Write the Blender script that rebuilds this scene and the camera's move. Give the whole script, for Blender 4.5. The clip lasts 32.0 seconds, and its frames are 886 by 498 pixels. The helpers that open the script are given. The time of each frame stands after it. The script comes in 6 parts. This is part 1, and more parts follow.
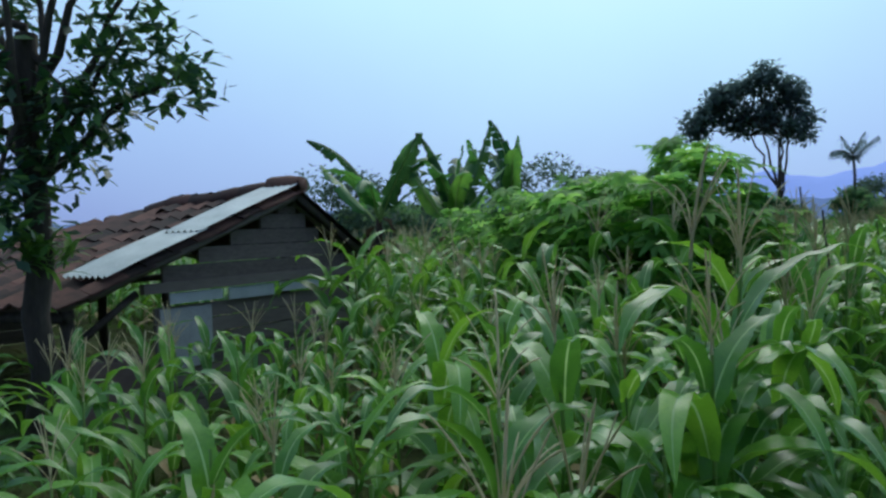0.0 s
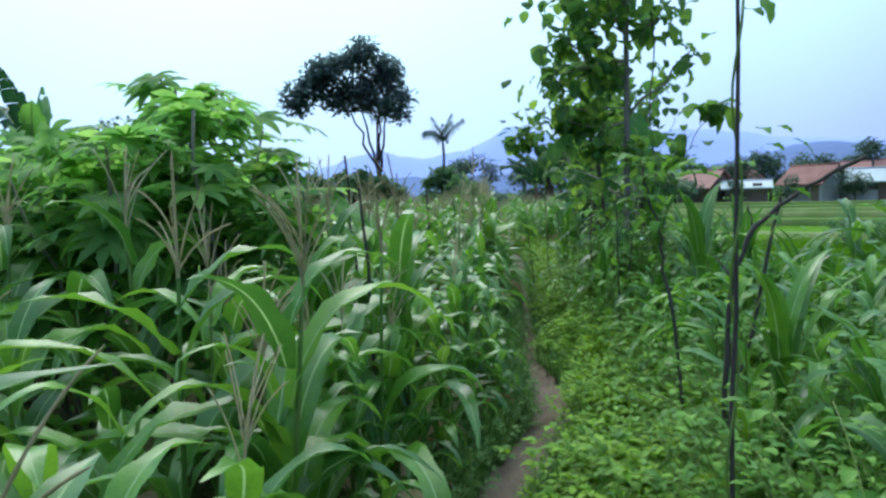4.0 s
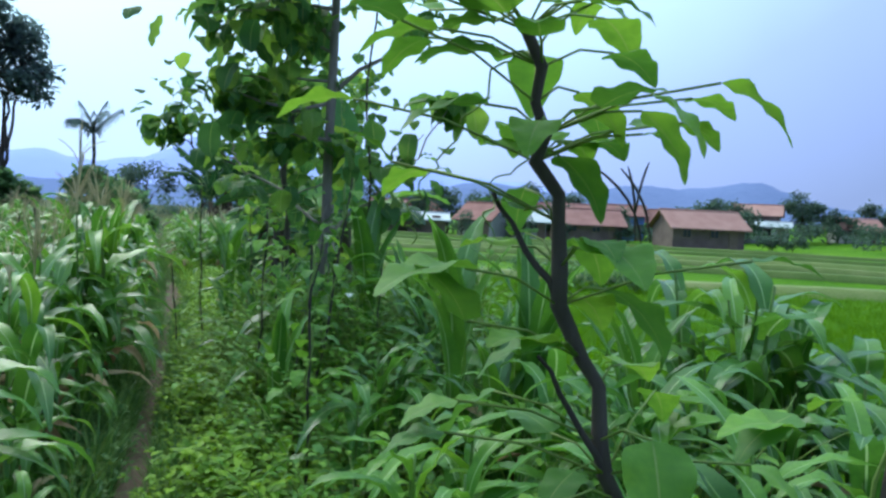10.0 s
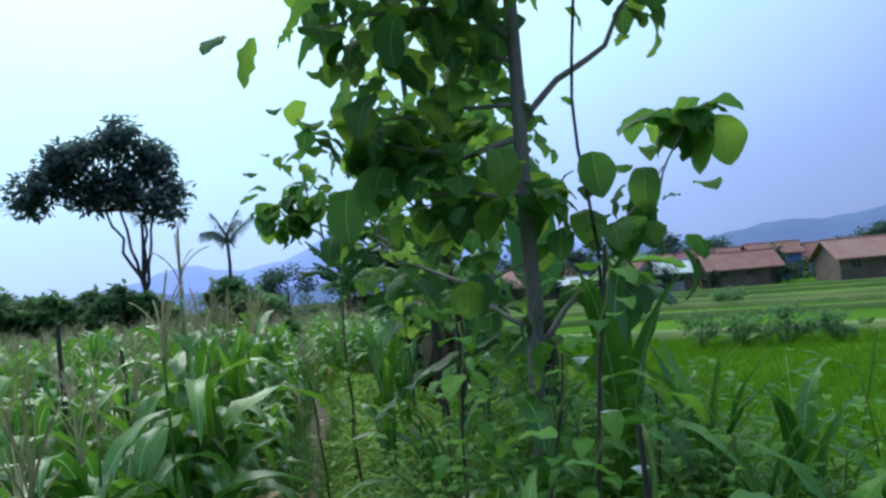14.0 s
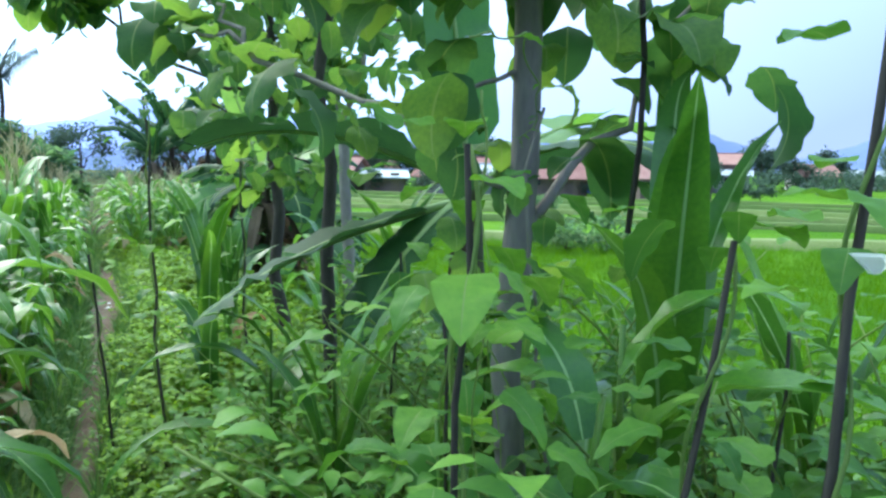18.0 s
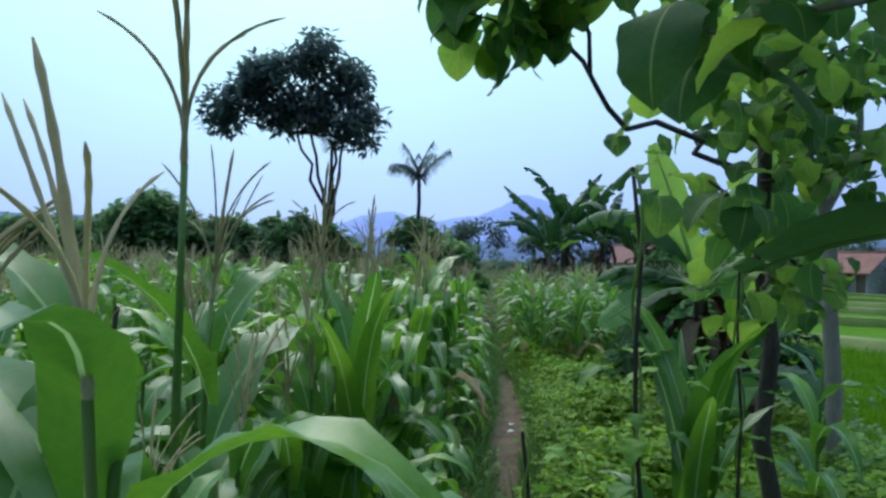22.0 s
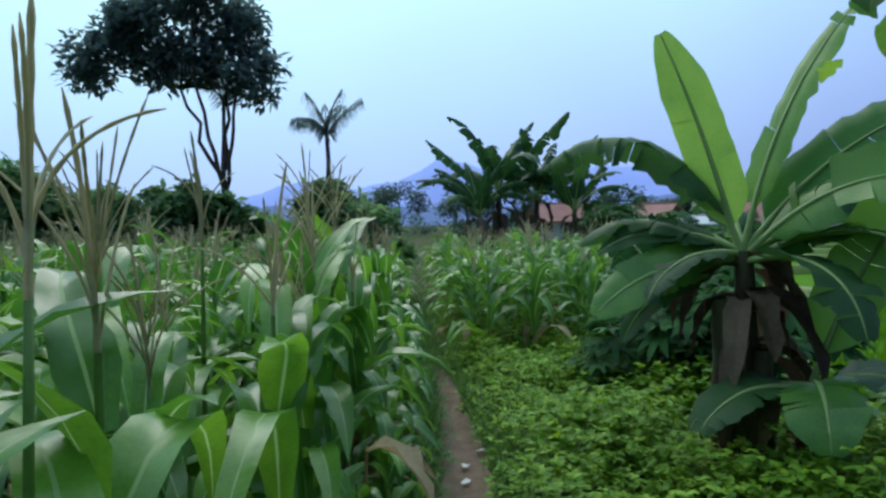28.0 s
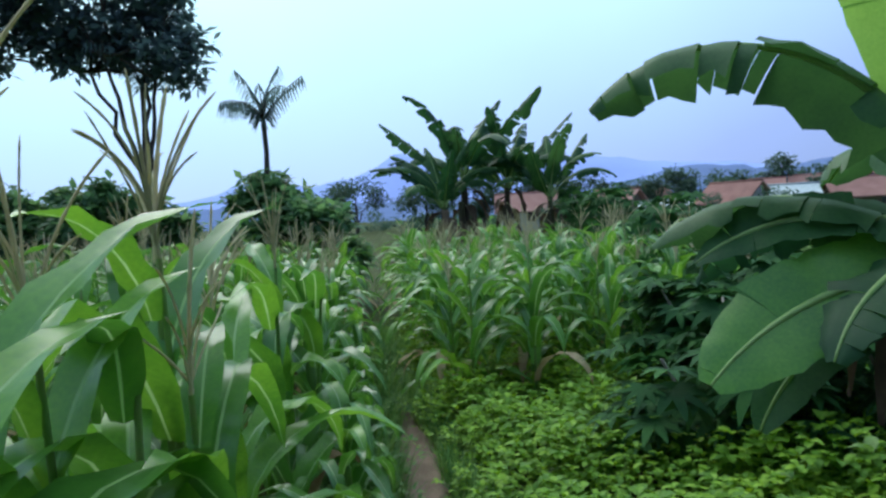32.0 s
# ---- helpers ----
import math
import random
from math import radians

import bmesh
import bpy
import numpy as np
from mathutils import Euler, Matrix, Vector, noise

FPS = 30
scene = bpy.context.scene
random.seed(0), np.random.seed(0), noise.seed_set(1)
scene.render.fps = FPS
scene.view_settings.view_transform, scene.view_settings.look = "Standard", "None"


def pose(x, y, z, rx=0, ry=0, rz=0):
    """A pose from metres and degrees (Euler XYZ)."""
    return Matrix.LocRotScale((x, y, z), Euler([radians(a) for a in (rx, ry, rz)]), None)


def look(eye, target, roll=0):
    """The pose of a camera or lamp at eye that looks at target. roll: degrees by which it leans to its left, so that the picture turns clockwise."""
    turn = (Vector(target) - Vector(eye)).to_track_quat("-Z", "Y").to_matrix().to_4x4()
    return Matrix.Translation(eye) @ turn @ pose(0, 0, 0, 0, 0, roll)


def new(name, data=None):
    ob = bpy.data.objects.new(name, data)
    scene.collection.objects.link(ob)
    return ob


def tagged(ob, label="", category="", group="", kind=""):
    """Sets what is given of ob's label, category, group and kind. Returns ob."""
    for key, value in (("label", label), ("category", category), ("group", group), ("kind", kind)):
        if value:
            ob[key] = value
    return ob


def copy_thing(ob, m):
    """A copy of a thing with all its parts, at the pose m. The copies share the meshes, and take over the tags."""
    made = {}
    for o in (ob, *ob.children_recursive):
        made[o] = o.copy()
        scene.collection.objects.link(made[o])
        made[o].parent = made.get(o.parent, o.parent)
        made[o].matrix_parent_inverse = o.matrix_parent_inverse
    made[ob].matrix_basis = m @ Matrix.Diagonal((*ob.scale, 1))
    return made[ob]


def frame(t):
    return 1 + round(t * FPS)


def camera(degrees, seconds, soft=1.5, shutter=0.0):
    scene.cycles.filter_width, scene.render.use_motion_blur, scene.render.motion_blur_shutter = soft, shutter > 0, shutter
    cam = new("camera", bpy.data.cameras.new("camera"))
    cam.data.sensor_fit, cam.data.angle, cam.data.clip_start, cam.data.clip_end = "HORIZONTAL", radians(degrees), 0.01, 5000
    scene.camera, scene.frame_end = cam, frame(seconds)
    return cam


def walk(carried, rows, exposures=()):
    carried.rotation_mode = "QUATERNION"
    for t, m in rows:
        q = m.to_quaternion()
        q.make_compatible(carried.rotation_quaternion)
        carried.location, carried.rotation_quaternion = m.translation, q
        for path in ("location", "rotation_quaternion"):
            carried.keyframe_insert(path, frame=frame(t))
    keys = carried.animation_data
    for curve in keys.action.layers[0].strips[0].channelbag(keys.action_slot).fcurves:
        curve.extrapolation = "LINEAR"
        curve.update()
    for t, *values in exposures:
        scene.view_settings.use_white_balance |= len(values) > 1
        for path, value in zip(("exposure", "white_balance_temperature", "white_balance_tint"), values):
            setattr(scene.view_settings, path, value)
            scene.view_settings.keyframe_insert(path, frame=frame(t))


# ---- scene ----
cam = camera(60.5, 32.0, soft=2.6, shutter=0.06)
PATH = [
    (0, (-0.34, -1.148, 1.519), (-1.408, 0.543, 1.468), -2.0),
    (0.5, (-0.338, -0.78, 1.523), (-1.613, 0.76, 1.471), -2.8),
    (1, (-0.336, -0.449, 1.526), (-1.607, 1.093, 1.444), -3.6),
    (1.5, (-0.257, -0.1, 1.502), (-1.261, 1.627, 1.398), -2.8),
    (2, (-0.247, 0.167, 1.465), (-0.804, 2.083, 1.325), -0.9),
    (2.5, (-0.232, 0.446, 1.472), (-0.42, 2.417, 1.195), -2.6),
    (3, (-0.216, 0.73, 1.477), (-0.426, 2.698, 1.19), -2.9),
    (3.5, (-0.22, 1.026, 1.484), (-0.485, 2.998, 1.282), -2.3),
    (4, (-0.26, 1.327, 1.525), (-0.417, 3.316, 1.38), -1.9),
    (4.5, (-0.225, 1.623, 1.539), (-0.297, 3.62, 1.472), -1.9),
    (5.5, (-0.09, 2.17, 1.57), (-0.22, 4.165, 1.515), -1.0),
    (6.5, (0.168, 2.736, 1.591), (-0.02, 4.726, 1.546), -0.1),
    (7, (0.115, 2.94, 1.553), (-0.116, 4.924, 1.445), 1.5),
    (7.5, (0.084, 3.171, 1.482), (0.011, 5.141, 1.143), 1.4),
    (8, (0.081, 3.435, 1.436), (-0.054, 5.393, 1.052), -0.2),
    (8.5, (0.063, 3.665, 1.426), (-0.119, 5.621, 1.052), 0.5),
    (9, (0.061, 3.986, 1.395), (0.037, 5.966, 1.116), 1.4),
    (9.5, (0.106, 4.307, 1.475), (0.44, 6.274, 1.343), 1.8),
    (10, (0.17, 4.542, 1.501), (0.822, 6.43, 1.415), 2.7),
    (10.5, (0.163, 4.762, 1.494), (0.984, 6.585, 1.471), 2.7),
    (11, (0.113, 5.002, 1.525), (1.088, 6.749, 1.525), 0.0),
    (11.5, (0.154, 5.237, 1.522), (1.271, 6.895, 1.579), -0.3),
    (12, (0.113, 5.479, 1.521), (1.414, 6.996, 1.58), -1.2),
    (12.5, (0.096, 5.744, 1.526), (1.466, 7.202, 1.523), -2.5),
    (13, (0.191, 6.019, 1.525), (1.383, 7.625, 1.519), -4.0),
    (13.5, (0.208, 6.305, 1.548), (0.992, 8.144, 1.592), -6.4),
    (14, (0.205, 6.605, 1.596), (0.528, 8.576, 1.705), -4.8),
    (14.5, (0.182, 6.867, 1.638), (0.323, 8.86, 1.731), -4.6),
    (16.5, (0.183, 7.595, 1.509), (0.489, 9.571, 1.471), 0.9),
    (17, (0.204, 7.828, 1.466), (0.659, 9.758, 1.204), 0.6),
    (17.5, (0.219, 8.031, 1.459), (0.827, 9.93, 1.297), 0.8),
    (18, (0.222, 8.236, 1.438), (0.999, 10.068, 1.244), 1.2),
    (18.5, (0.206, 8.378, 1.452), (1.007, 10.2, 1.25), 0.4),
    (19, (0.153, 8.601, 1.447), (0.615, 10.539, 1.278), -0.6),
    (19.5, (0.11, 8.855, 1.45), (0.255, 10.848, 1.37), -0.5),
    (20, (0.063, 9.02, 1.432), (0.091, 11.018, 1.522), 0.3),
    (20.5, (0.019, 9.241, 1.425), (-0.022, 11.24, 1.47), 1.3),
    (21, (0.042, 9.416, 1.423), (-0.161, 11.406, 1.434), 1.1),
    (21.5, (0.052, 9.641, 1.468), (-0.172, 11.628, 1.431), 1.9),
    (22, (0.033, 9.896, 1.517), (-0.145, 11.888, 1.538), 1.9),
    (22.5, (0.044, 10.152, 1.548), (-0.12, 12.144, 1.625), 2.0),
    (23, (0.042, 10.386, 1.561), (-0.131, 12.377, 1.627), 1.7),
    (23.5, (0.043, 10.621, 1.56), (-0.157, 12.609, 1.635), 0.9),
    (24, (0.027, 10.836, 1.56), (-0.222, 12.819, 1.636), 0.6),
    (24.5, (0.018, 10.965, 1.556), (-0.291, 12.94, 1.628), 0.1),
    (26.5, (-0.068, 11.77, 1.464), (-0.206, 13.759, 1.616), 0.3),
    (27, (-0.097, 11.909, 1.47), (-0.103, 13.908, 1.533), -0.3),
    (27.5, (-0.086, 12.075, 1.484), (-0.06, 14.075, 1.443), -0.9),
    (28, (-0.095, 12.25, 1.494), (-0.065, 14.248, 1.427), -0.9),
    (28.5, (-0.091, 12.501, 1.443), (-0.054, 14.5, 1.371), -0.6),
    (29, (-0.119, 12.702, 1.457), (-0.067, 14.695, 1.305), -1.4),
    (29.5, (-0.114, 12.946, 1.425), (-0.075, 14.93, 1.178), -2.3),
    (30, (-0.13, 13.264, 1.403), (-0.117, 15.238, 1.084), -2.3),
    (30.5, (-0.161, 13.576, 1.41), (-0.133, 15.557, 1.135), -2),
    (31, (-0.162, 13.836, 1.464), (-0.12, 15.823, 1.242), -2.4),
    (31.5, (-0.104, 14.102, 1.494), (-0.063, 16.099, 1.398), -2.8),
    (32, (-0.076, 14.37, 1.491), (0.058, 16.363, 1.405), -3.1),
]
walk(cam, [(t, look(eye, target, roll)) for t, eye, target, roll in PATH], exposures=[
    (0.0, -0.42), (1.0, -0.1), (2.0, 0.0), (3.0, 0.5), (4.0, 0.35), (4.5, 0.2), (6.5, -0.05), (7.0, -0.1), (8.0, 0.75), (9.0, 0.9), (10.0, 0.4), (11.0, 0.25), (12.0, 0.05), (13.0, 0.05),
    (14.0, 0.0), (14.5, -0.1), (16.5, 0.25), (17.0, 0.7), (18.0, 1.15), (19.0, 0.95), (20.0, 0.15), (21.0, -0.1), (22.0, -0.1), (23.0, -0.3), (24.0, -0.4), (26.5, -0.75), (27.0, -0.75), (28.0, -0.2),
    (29.0, 0.05), (30.0, 0.35), (31.0, 0.52), (32.0, 0.05)])

# ---------------- light ----------------
world = bpy.data.worlds.new("overcast_sky")
scene.world = world
world.use_nodes = True
wn, wl = world.node_tree.nodes, world.node_tree.links
wn.clear()
w_out = wn.new("ShaderNodeOutputWorld")
w_bg = wn.new("ShaderNodeBackground")
w_tc = wn.new("ShaderNodeTexCoord")
w_dot = wn.new("ShaderNodeVectorMath")
w_dot.operation = "DOT_PRODUCT"
w_dot.inputs[1].default_value = (-0.15, 0.45, 0.88)
w_noise = wn.new("ShaderNodeTexNoise")
w_noise.inputs["Scale"].default_value = 2.2
w_noise.inputs["Detail"].default_value = 5.0
w_add = wn.new("ShaderNodeMath")
w_add.operation = "MULTIPLY_ADD"
w_add.inputs[1].default_value = 0.1
w_ramp = wn.new("ShaderNodeValToRGB")
cr = w_ramp.color_ramp
cr.elements[0].position, cr.elements[0].color = 0.28, (0.21, 0.31, 0.60, 1)
cr.elements[1].position, cr.elements[1].color = 1.0, (1.6, 2.0, 2.15, 1)
for pos, col in ((0.46, (0.34, 0.50, 0.97, 1)), (0.58, (0.50, 0.77, 1.24, 1)), (0.73, (0.70, 1.13, 1.36, 1)), (0.88, (0.98, 1.42, 1.6, 1))):
    e = cr.elements.new(pos)
    e.color = col
w_sky = wn.new("ShaderNodeTexSky")
w_sky.sky_type = "NISHITA"
w_sky.sun_disc = False
w_sky.sun_elevation, w_sky.sun_rotation = radians(38), radians(-20)
w_mix = wn.new("ShaderNodeMixRGB")
w_mix.blend_type = "ADD"
w_mix.inputs[0].default_value = 0.006
wl.new(w_tc.outputs["Generated"], w_dot.inputs[0])
wl.new(w_tc.outputs["Generated"], w_noise.inputs["Vector"])
wl.new(w_noise.outputs["Fac"], w_add.inputs[0])
wl.new(w_dot.outputs["Value"], w_add.inputs[2])
wl.new(w_add.outputs[0], w_ramp.inputs[0])
wl.new(w_ramp.outputs[0], w_mix.inputs[1])
wl.new(w_sky.outputs[0], w_mix.inputs[2])
wl.new(w_mix.outputs[0], w_bg.inputs[0])
w_bg.inputs[1].default_value = 1.0
wl.new(w_bg.outputs[0], w_out.inputs[0])
sun = new("sun", bpy.data.lights.new("sun", "SUN"))
sun.data.energy, sun.data.angle, sun.data.color = 1.3, radians(35), (1.0, 0.98, 0.95)
sun.matrix_world = look((-8, 24, 22), (0, 0, 0))


# ---------------- materials ----------------
def ramp_node(nt, stops):
    r = nt.nodes.new("ShaderNodeValToRGB")
    els = r.color_ramp.elements
    els[0].position, els[0].color = stops[0][0], (*stops[0][1], 1)
    els[1].position, els[1].color = stops[-1][0], (*stops[-1][1], 1)
    for p, c in stops[1:-1]:
        els.new(p).color = (*c, 1)
    return r


def material(name, stops, scale=6.0, rough=0.7, bump=0.3, fine=60.0, vary=0.25, island=False, metal=0.0, spec=0.4, stretch=(1, 1, 1), translucent=0.0, glow=0.0, bump_dist=0.01):
    """Two scales of noise through a colour ramp, with a value that differs from piece to piece, fine relief, and light through thin leaves."""
    m = bpy.data.materials.new(name)
    m.use_nodes = True
    nt = m.node_tree
    b = nt.nodes["Principled BSDF"]
    out = nt.nodes["Material Output"]
    tc = nt.nodes.new("ShaderNodeTexCoord")
    mp = nt.nodes.new("ShaderNodeMapping")
    mp.inputs["Scale"].default_value = stretch
    nt.links.new(tc.outputs["Object"], mp.inputs[0])
    big = nt.nodes.new("ShaderNodeTexNoise")
    big.inputs["Scale"].default_value, big.inputs["Detail"].default_value = scale, 4.0
    small = nt.nodes.new("ShaderNodeTexNoise")
    small.inputs["Scale"].default_value, small.inputs["Detail"].default_value = fine, 3.0
    nt.links.new(mp.outputs[0], big.inputs["Vector"])
    nt.links.new(mp.outputs[0], small.inputs["Vector"])
    mixn = nt.nodes.new("ShaderNodeMath")
    mixn.operation = "MULTIPLY_ADD"
    mixn.inputs[1].default_value = 0.35
    nt.links.new(small.outputs["Fac"], mixn.inputs[0])
    sc = nt.nodes.new("ShaderNodeMath")
    sc.operation = "MULTIPLY_ADD"
    sc.inputs[1].default_value, sc.inputs[2].default_value = 0.65, 0.0
    nt.links.new(big.outputs["Fac"], sc.inputs[0])
    nt.links.new(sc.outputs[0], mixn.inputs[2])
    rnd = nt.nodes.new("ShaderNodeNewGeometry" if island else "ShaderNodeObjectInfo")
    sh = nt.nodes.new("ShaderNodeMath")
    sh.operation = "MULTIPLY_ADD"
    sh.inputs[1].default_value = vary
    nt.links.new(rnd.outputs["Random Per Island" if island else "Random"], sh.inputs[0])
    nt.links.new(mixn.outputs[0], sh.inputs[2])
    off = nt.nodes.new("ShaderNodeMath")
    off.operation = "SUBTRACT"
    off.inputs[1].default_value = vary / 2
    nt.links.new(sh.outputs[0], off.inputs[0])
    rp = ramp_node(nt, stops)
    nt.links.new(off.outputs[0], rp.inputs[0])
    nt.links.new(rp.outputs[0], b.inputs["Base Color"])
    b.inputs["Roughness"].default_value = rough
    b.inputs["Metallic"].default_value = metal
    b.inputs["Specular IOR Level"].default_value = spec
    if bump:
        bp = nt.nodes.new("ShaderNodeBump")
        bp.inputs["Strength"].default_value, bp.inputs["Distance"].default_value = bump, bump_dist
        nt.links.new(mixn.outputs[0], bp.inputs["Height"])
        nt.links.new(bp.outputs[0], b.inputs["Normal"])
    if translucent:
        tl = nt.nodes.new("ShaderNodeBsdfTranslucent")
        hs = nt.nodes.new("ShaderNodeHueSaturation")
        hs.inputs["Hue"].default_value, hs.inputs["Saturation"].default_value, hs.inputs["Value"].default_value = 0.485, 1.05, 1.5
        nt.links.new(rp.outputs[0], hs.inputs["Color"])
        nt.links.new(hs.outputs[0], tl.inputs["Color"])
        mx = nt.nodes.new("ShaderNodeMixShader")
        mx.inputs[0].default_value = translucent
        nt.links.new(b.outputs[0], mx.inputs[1])
        nt.links.new(tl.outputs[0], mx.inputs[2])
        nt.links.new(mx.outputs[0], out.inputs["Surface"])
    # emission in the ramp colour, painted haze for the hills and mountains
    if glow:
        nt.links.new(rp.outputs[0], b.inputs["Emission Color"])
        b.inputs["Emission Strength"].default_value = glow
    return m


def leafy(name, dark, mid, light, rough=0.42, tr=0.35, island=False, vary=0.5, scale=5.0, spec=0.5):
    dark = tuple(1.15 * c * g + b for c, g, b in zip(dark, (1.1, 1.0, 1), (0.003, 0.004, 0.019)))
    mid = tuple(c * g + b for c, g, b in zip(mid, (1.1, 1.0, 1), (0.002, 0.003, 0.019)))
    light = tuple(c * g + b for c, g, b in zip(light, (1.1, 1.0, 1), (0.0, 0.0, 0.021)))
    return material(name, [(0.2, dark), (0.5, mid), (0.8, light)], scale=scale, rough=rough, bump=0.25, fine=90, vary=vary, island=island, translucent=tr, spec=spec, bump_dist=0.004)


M_CORN = leafy("corn_leaf", (0.036, 0.13, 0.008), (0.07, 0.225, 0.012), (0.15, 0.36, 0.022), rough=0.3, spec=0.5)
M_CORN_F = leafy("corn_leaf_field", (0.036, 0.13, 0.008), (0.07, 0.225, 0.012), (0.15, 0.36, 0.022), rough=0.36, spec=0.4, island=True)
M_RIB = material("corn_midrib", [(0.2, (0.24, 0.40, 0.14)), (0.8, (0.38, 0.54, 0.24))], vary=0.2, bump=0, rough=0.5, translucent=0.4)
M_STALK = material("corn_stalk", [(0.2, (0.06, 0.14, 0.02)), (0.55, (0.11, 0.22, 0.035)), (0.85, (0.2, 0.2, 0.06))], scale=9, vary=0.3, rough=0.5)
M_TASSEL = material("corn_tassel", [(0.2, (0.32, 0.29, 0.15)), (0.5, (0.52, 0.46, 0.27)), (0.85, (0.66, 0.6, 0.4))], scale=9, vary=0.5, rough=0.8, translucent=0.3)
M_DRY = material("dry_leaf", [(0.2, (0.22, 0.12, 0.05)), (0.5, (0.42, 0.29, 0.15)), (0.85, (0.6, 0.48, 0.3))], scale=8, vary=0.5, rough=0.8, translucent=0.25)
M_SOY = leafy("bean_crop_leaf", (0.07, 0.18, 0.004), (0.135, 0.30, 0.006), (0.235, 0.43, 0.016), island=True, rough=0.6, vary=0.6, tr=0.3, spec=0.25)
M_VINE = leafy("climbing_bean_leaf", (0.05, 0.16, 0.012), (0.095, 0.26, 0.016), (0.18, 0.39, 0.03), rough=0.55, vary=0.6, spec=0.3)
M_VINE_F = leafy("tangled_vine_leaf", (0.05, 0.16, 0.01), (0.095, 0.26, 0.014), (0.18, 0.38, 0.03), rough=0.55, vary=0.6, spec=0.3, island=True)
M_VINESTEM = material("vine_stem", [(0.2, (0.14, 0.24, 0.05)), (0.8, (0.28, 0.38, 0.11))], rough=0.6, translucent=0.35)
M_TEAK = leafy("teak_leaf", (0.036, 0.115, 0.016), (0.07, 0.19, 0.024), (0.17, 0.33, 0.035), rough=0.6, spec=0.3, vary=0.75, tr=0.53)
M_BARK = material("grey_bark", [(0.2, (0.14, 0.12, 0.10)), (0.5, (0.25, 0.22, 0.18)), (0.85, (0.38, 0.34, 0.28))], scale=12, bump=0.8, vary=0.2, stretch=(1, 1, 0.3), rough=0.9)
M_DARKBARK = material("dark_bark", [(0.2, (0.03, 0.025, 0.02)), (0.5, (0.06, 0.048, 0.038)), (0.85, (0.12, 0.1, 0.08))], scale=14, bump=0.9, vary=0.2, stretch=(1, 1, 0.3), rough=0.9)
M_BANANA = leafy("banana_leaf", (0.035, 0.14, 0.02), (0.06, 0.21, 0.028), (0.14, 0.34, 0.04), rough=0.38, tr=0.45)
M_BANNEW = leafy("new_banana_leaf", (0.09, 0.24, 0.03), (0.14, 0.33, 0.045), (0.22, 0.44, 0.07), rough=0.4, tr=0.5)
M_BANDARK = leafy("old_banana_leaf", (0.014, 0.055, 0.01), (0.026, 0.09, 0.012), (0.05, 0.14, 0.02), rough=0.55, tr=0.3, spec=0.3)
M_BANDEAD = material("dead_banana_leaf", [(0.2, (0.05, 0.032, 0.02)), (0.5, (0.11, 0.075, 0.045)), (0.85, (0.22, 0.16, 0.10))], scale=8, vary=0.5, rough=0.85, translucent=0.15)
M_BANRIB = material("banana_midrib", [(0.2, (0.17, 0.28, 0.07)), (0.8, (0.3, 0.42, 0.14))], rough=0.5)
M_BANSTEM = material("banana_stem", [(0.2, (0.03, 0.02, 0.014)), (0.45, (0.07, 0.042, 0.026)), (0.62, (0.085, 0.095, 0.035)), (0.9, (0.17, 0.115, 0.065))], scale=5, stretch=(1, 1, 0.25), bump=0.6, rough=0.6)
M_CASSAVA = leafy("cassava_leaf", (0.085, 0.235, 0.045), (0.15, 0.36, 0.07), (0.25, 0.48, 0.10), island=True, rough=0.55, vary=0.7, tr=0.6, spec=0.3)
# paler than the leaves themselves: haze on far trees is mixed into this colour
M_FAR_HAZED = leafy("hazed_far_foliage", (0.045, 0.085, 0.05), (0.065, 0.115, 0.065), (0.085, 0.15, 0.075), island=True, rough=0.8, tr=0.42, vary=0.6, spec=0.2)
M_BUSH = leafy("bush_foliage", (0.05, 0.13, 0.045), (0.09, 0.21, 0.065), (0.15, 0.29, 0.085), island=True, rough=0.6, tr=0.52, vary=0.6)
M_SHRUB = leafy("dark_shrub_leaf", (0.016, 0.06, 0.008), (0.03, 0.105, 0.014), (0.06, 0.17, 0.025), island=True, rough=0.75, tr=0.3, vary=0.6, spec=0.15)
# blue-grey lift paints haze into the big tree's and the palms' leaves
M_HAZED_TREE = leafy("hazed_tree_foliage", (0.065, 0.105, 0.095), (0.085, 0.135, 0.115), (0.105, 0.165, 0.13), island=True, rough=0.85, tr=0.52, vary=0.7, spec=0.15)
M_HUTTREE = leafy("broad_leaf", (0.015, 0.055, 0.02), (0.03, 0.10, 0.025), (0.08, 0.2, 0.03), island=True, rough=0.45, tr=0.3, vary=0.7)
M_RICE = material("rice_blade", [(0.2, (0.05, 0.155, 0.004)), (0.5, (0.08, 0.215, 0.005)), (0.8, (0.12, 0.27, 0.009))], scale=3, rough=0.7, bump=0, fine=40, vary=0.3, island=True, spec=0.2, translucent=0.35)
M_GRASS = leafy("weed_grass", (0.04, 0.13, 0.015), (0.08, 0.21, 0.025), (0.16, 0.3, 0.05), island=True, rough=0.6, vary=0.6)
M_SOIL = material("path_soil", [(0.2, (0.11, 0.07, 0.05)), (0.5, (0.21, 0.14, 0.10)), (0.85, (0.33, 0.235, 0.175))], scale=7, fine=70, bump=1.0, bump_dist=0.03, rough=0.95)
M_TILE = material("clay_roof_tile", [(0.15, (0.035, 0.028, 0.025)), (0.5, (0.085, 0.046, 0.038)), (0.85, (0.19, 0.09, 0.068))], scale=6, vary=0.6, bump=0.5, rough=0.9)
M_TIN = material("zinc_sheet", [(0.2, (0.3, 0.33, 0.35)), (0.55, (0.46, 0.49, 0.51)), (0.9, (0.6, 0.63, 0.64))], scale=4, metal=0.35, rough=0.5, bump=0.1)
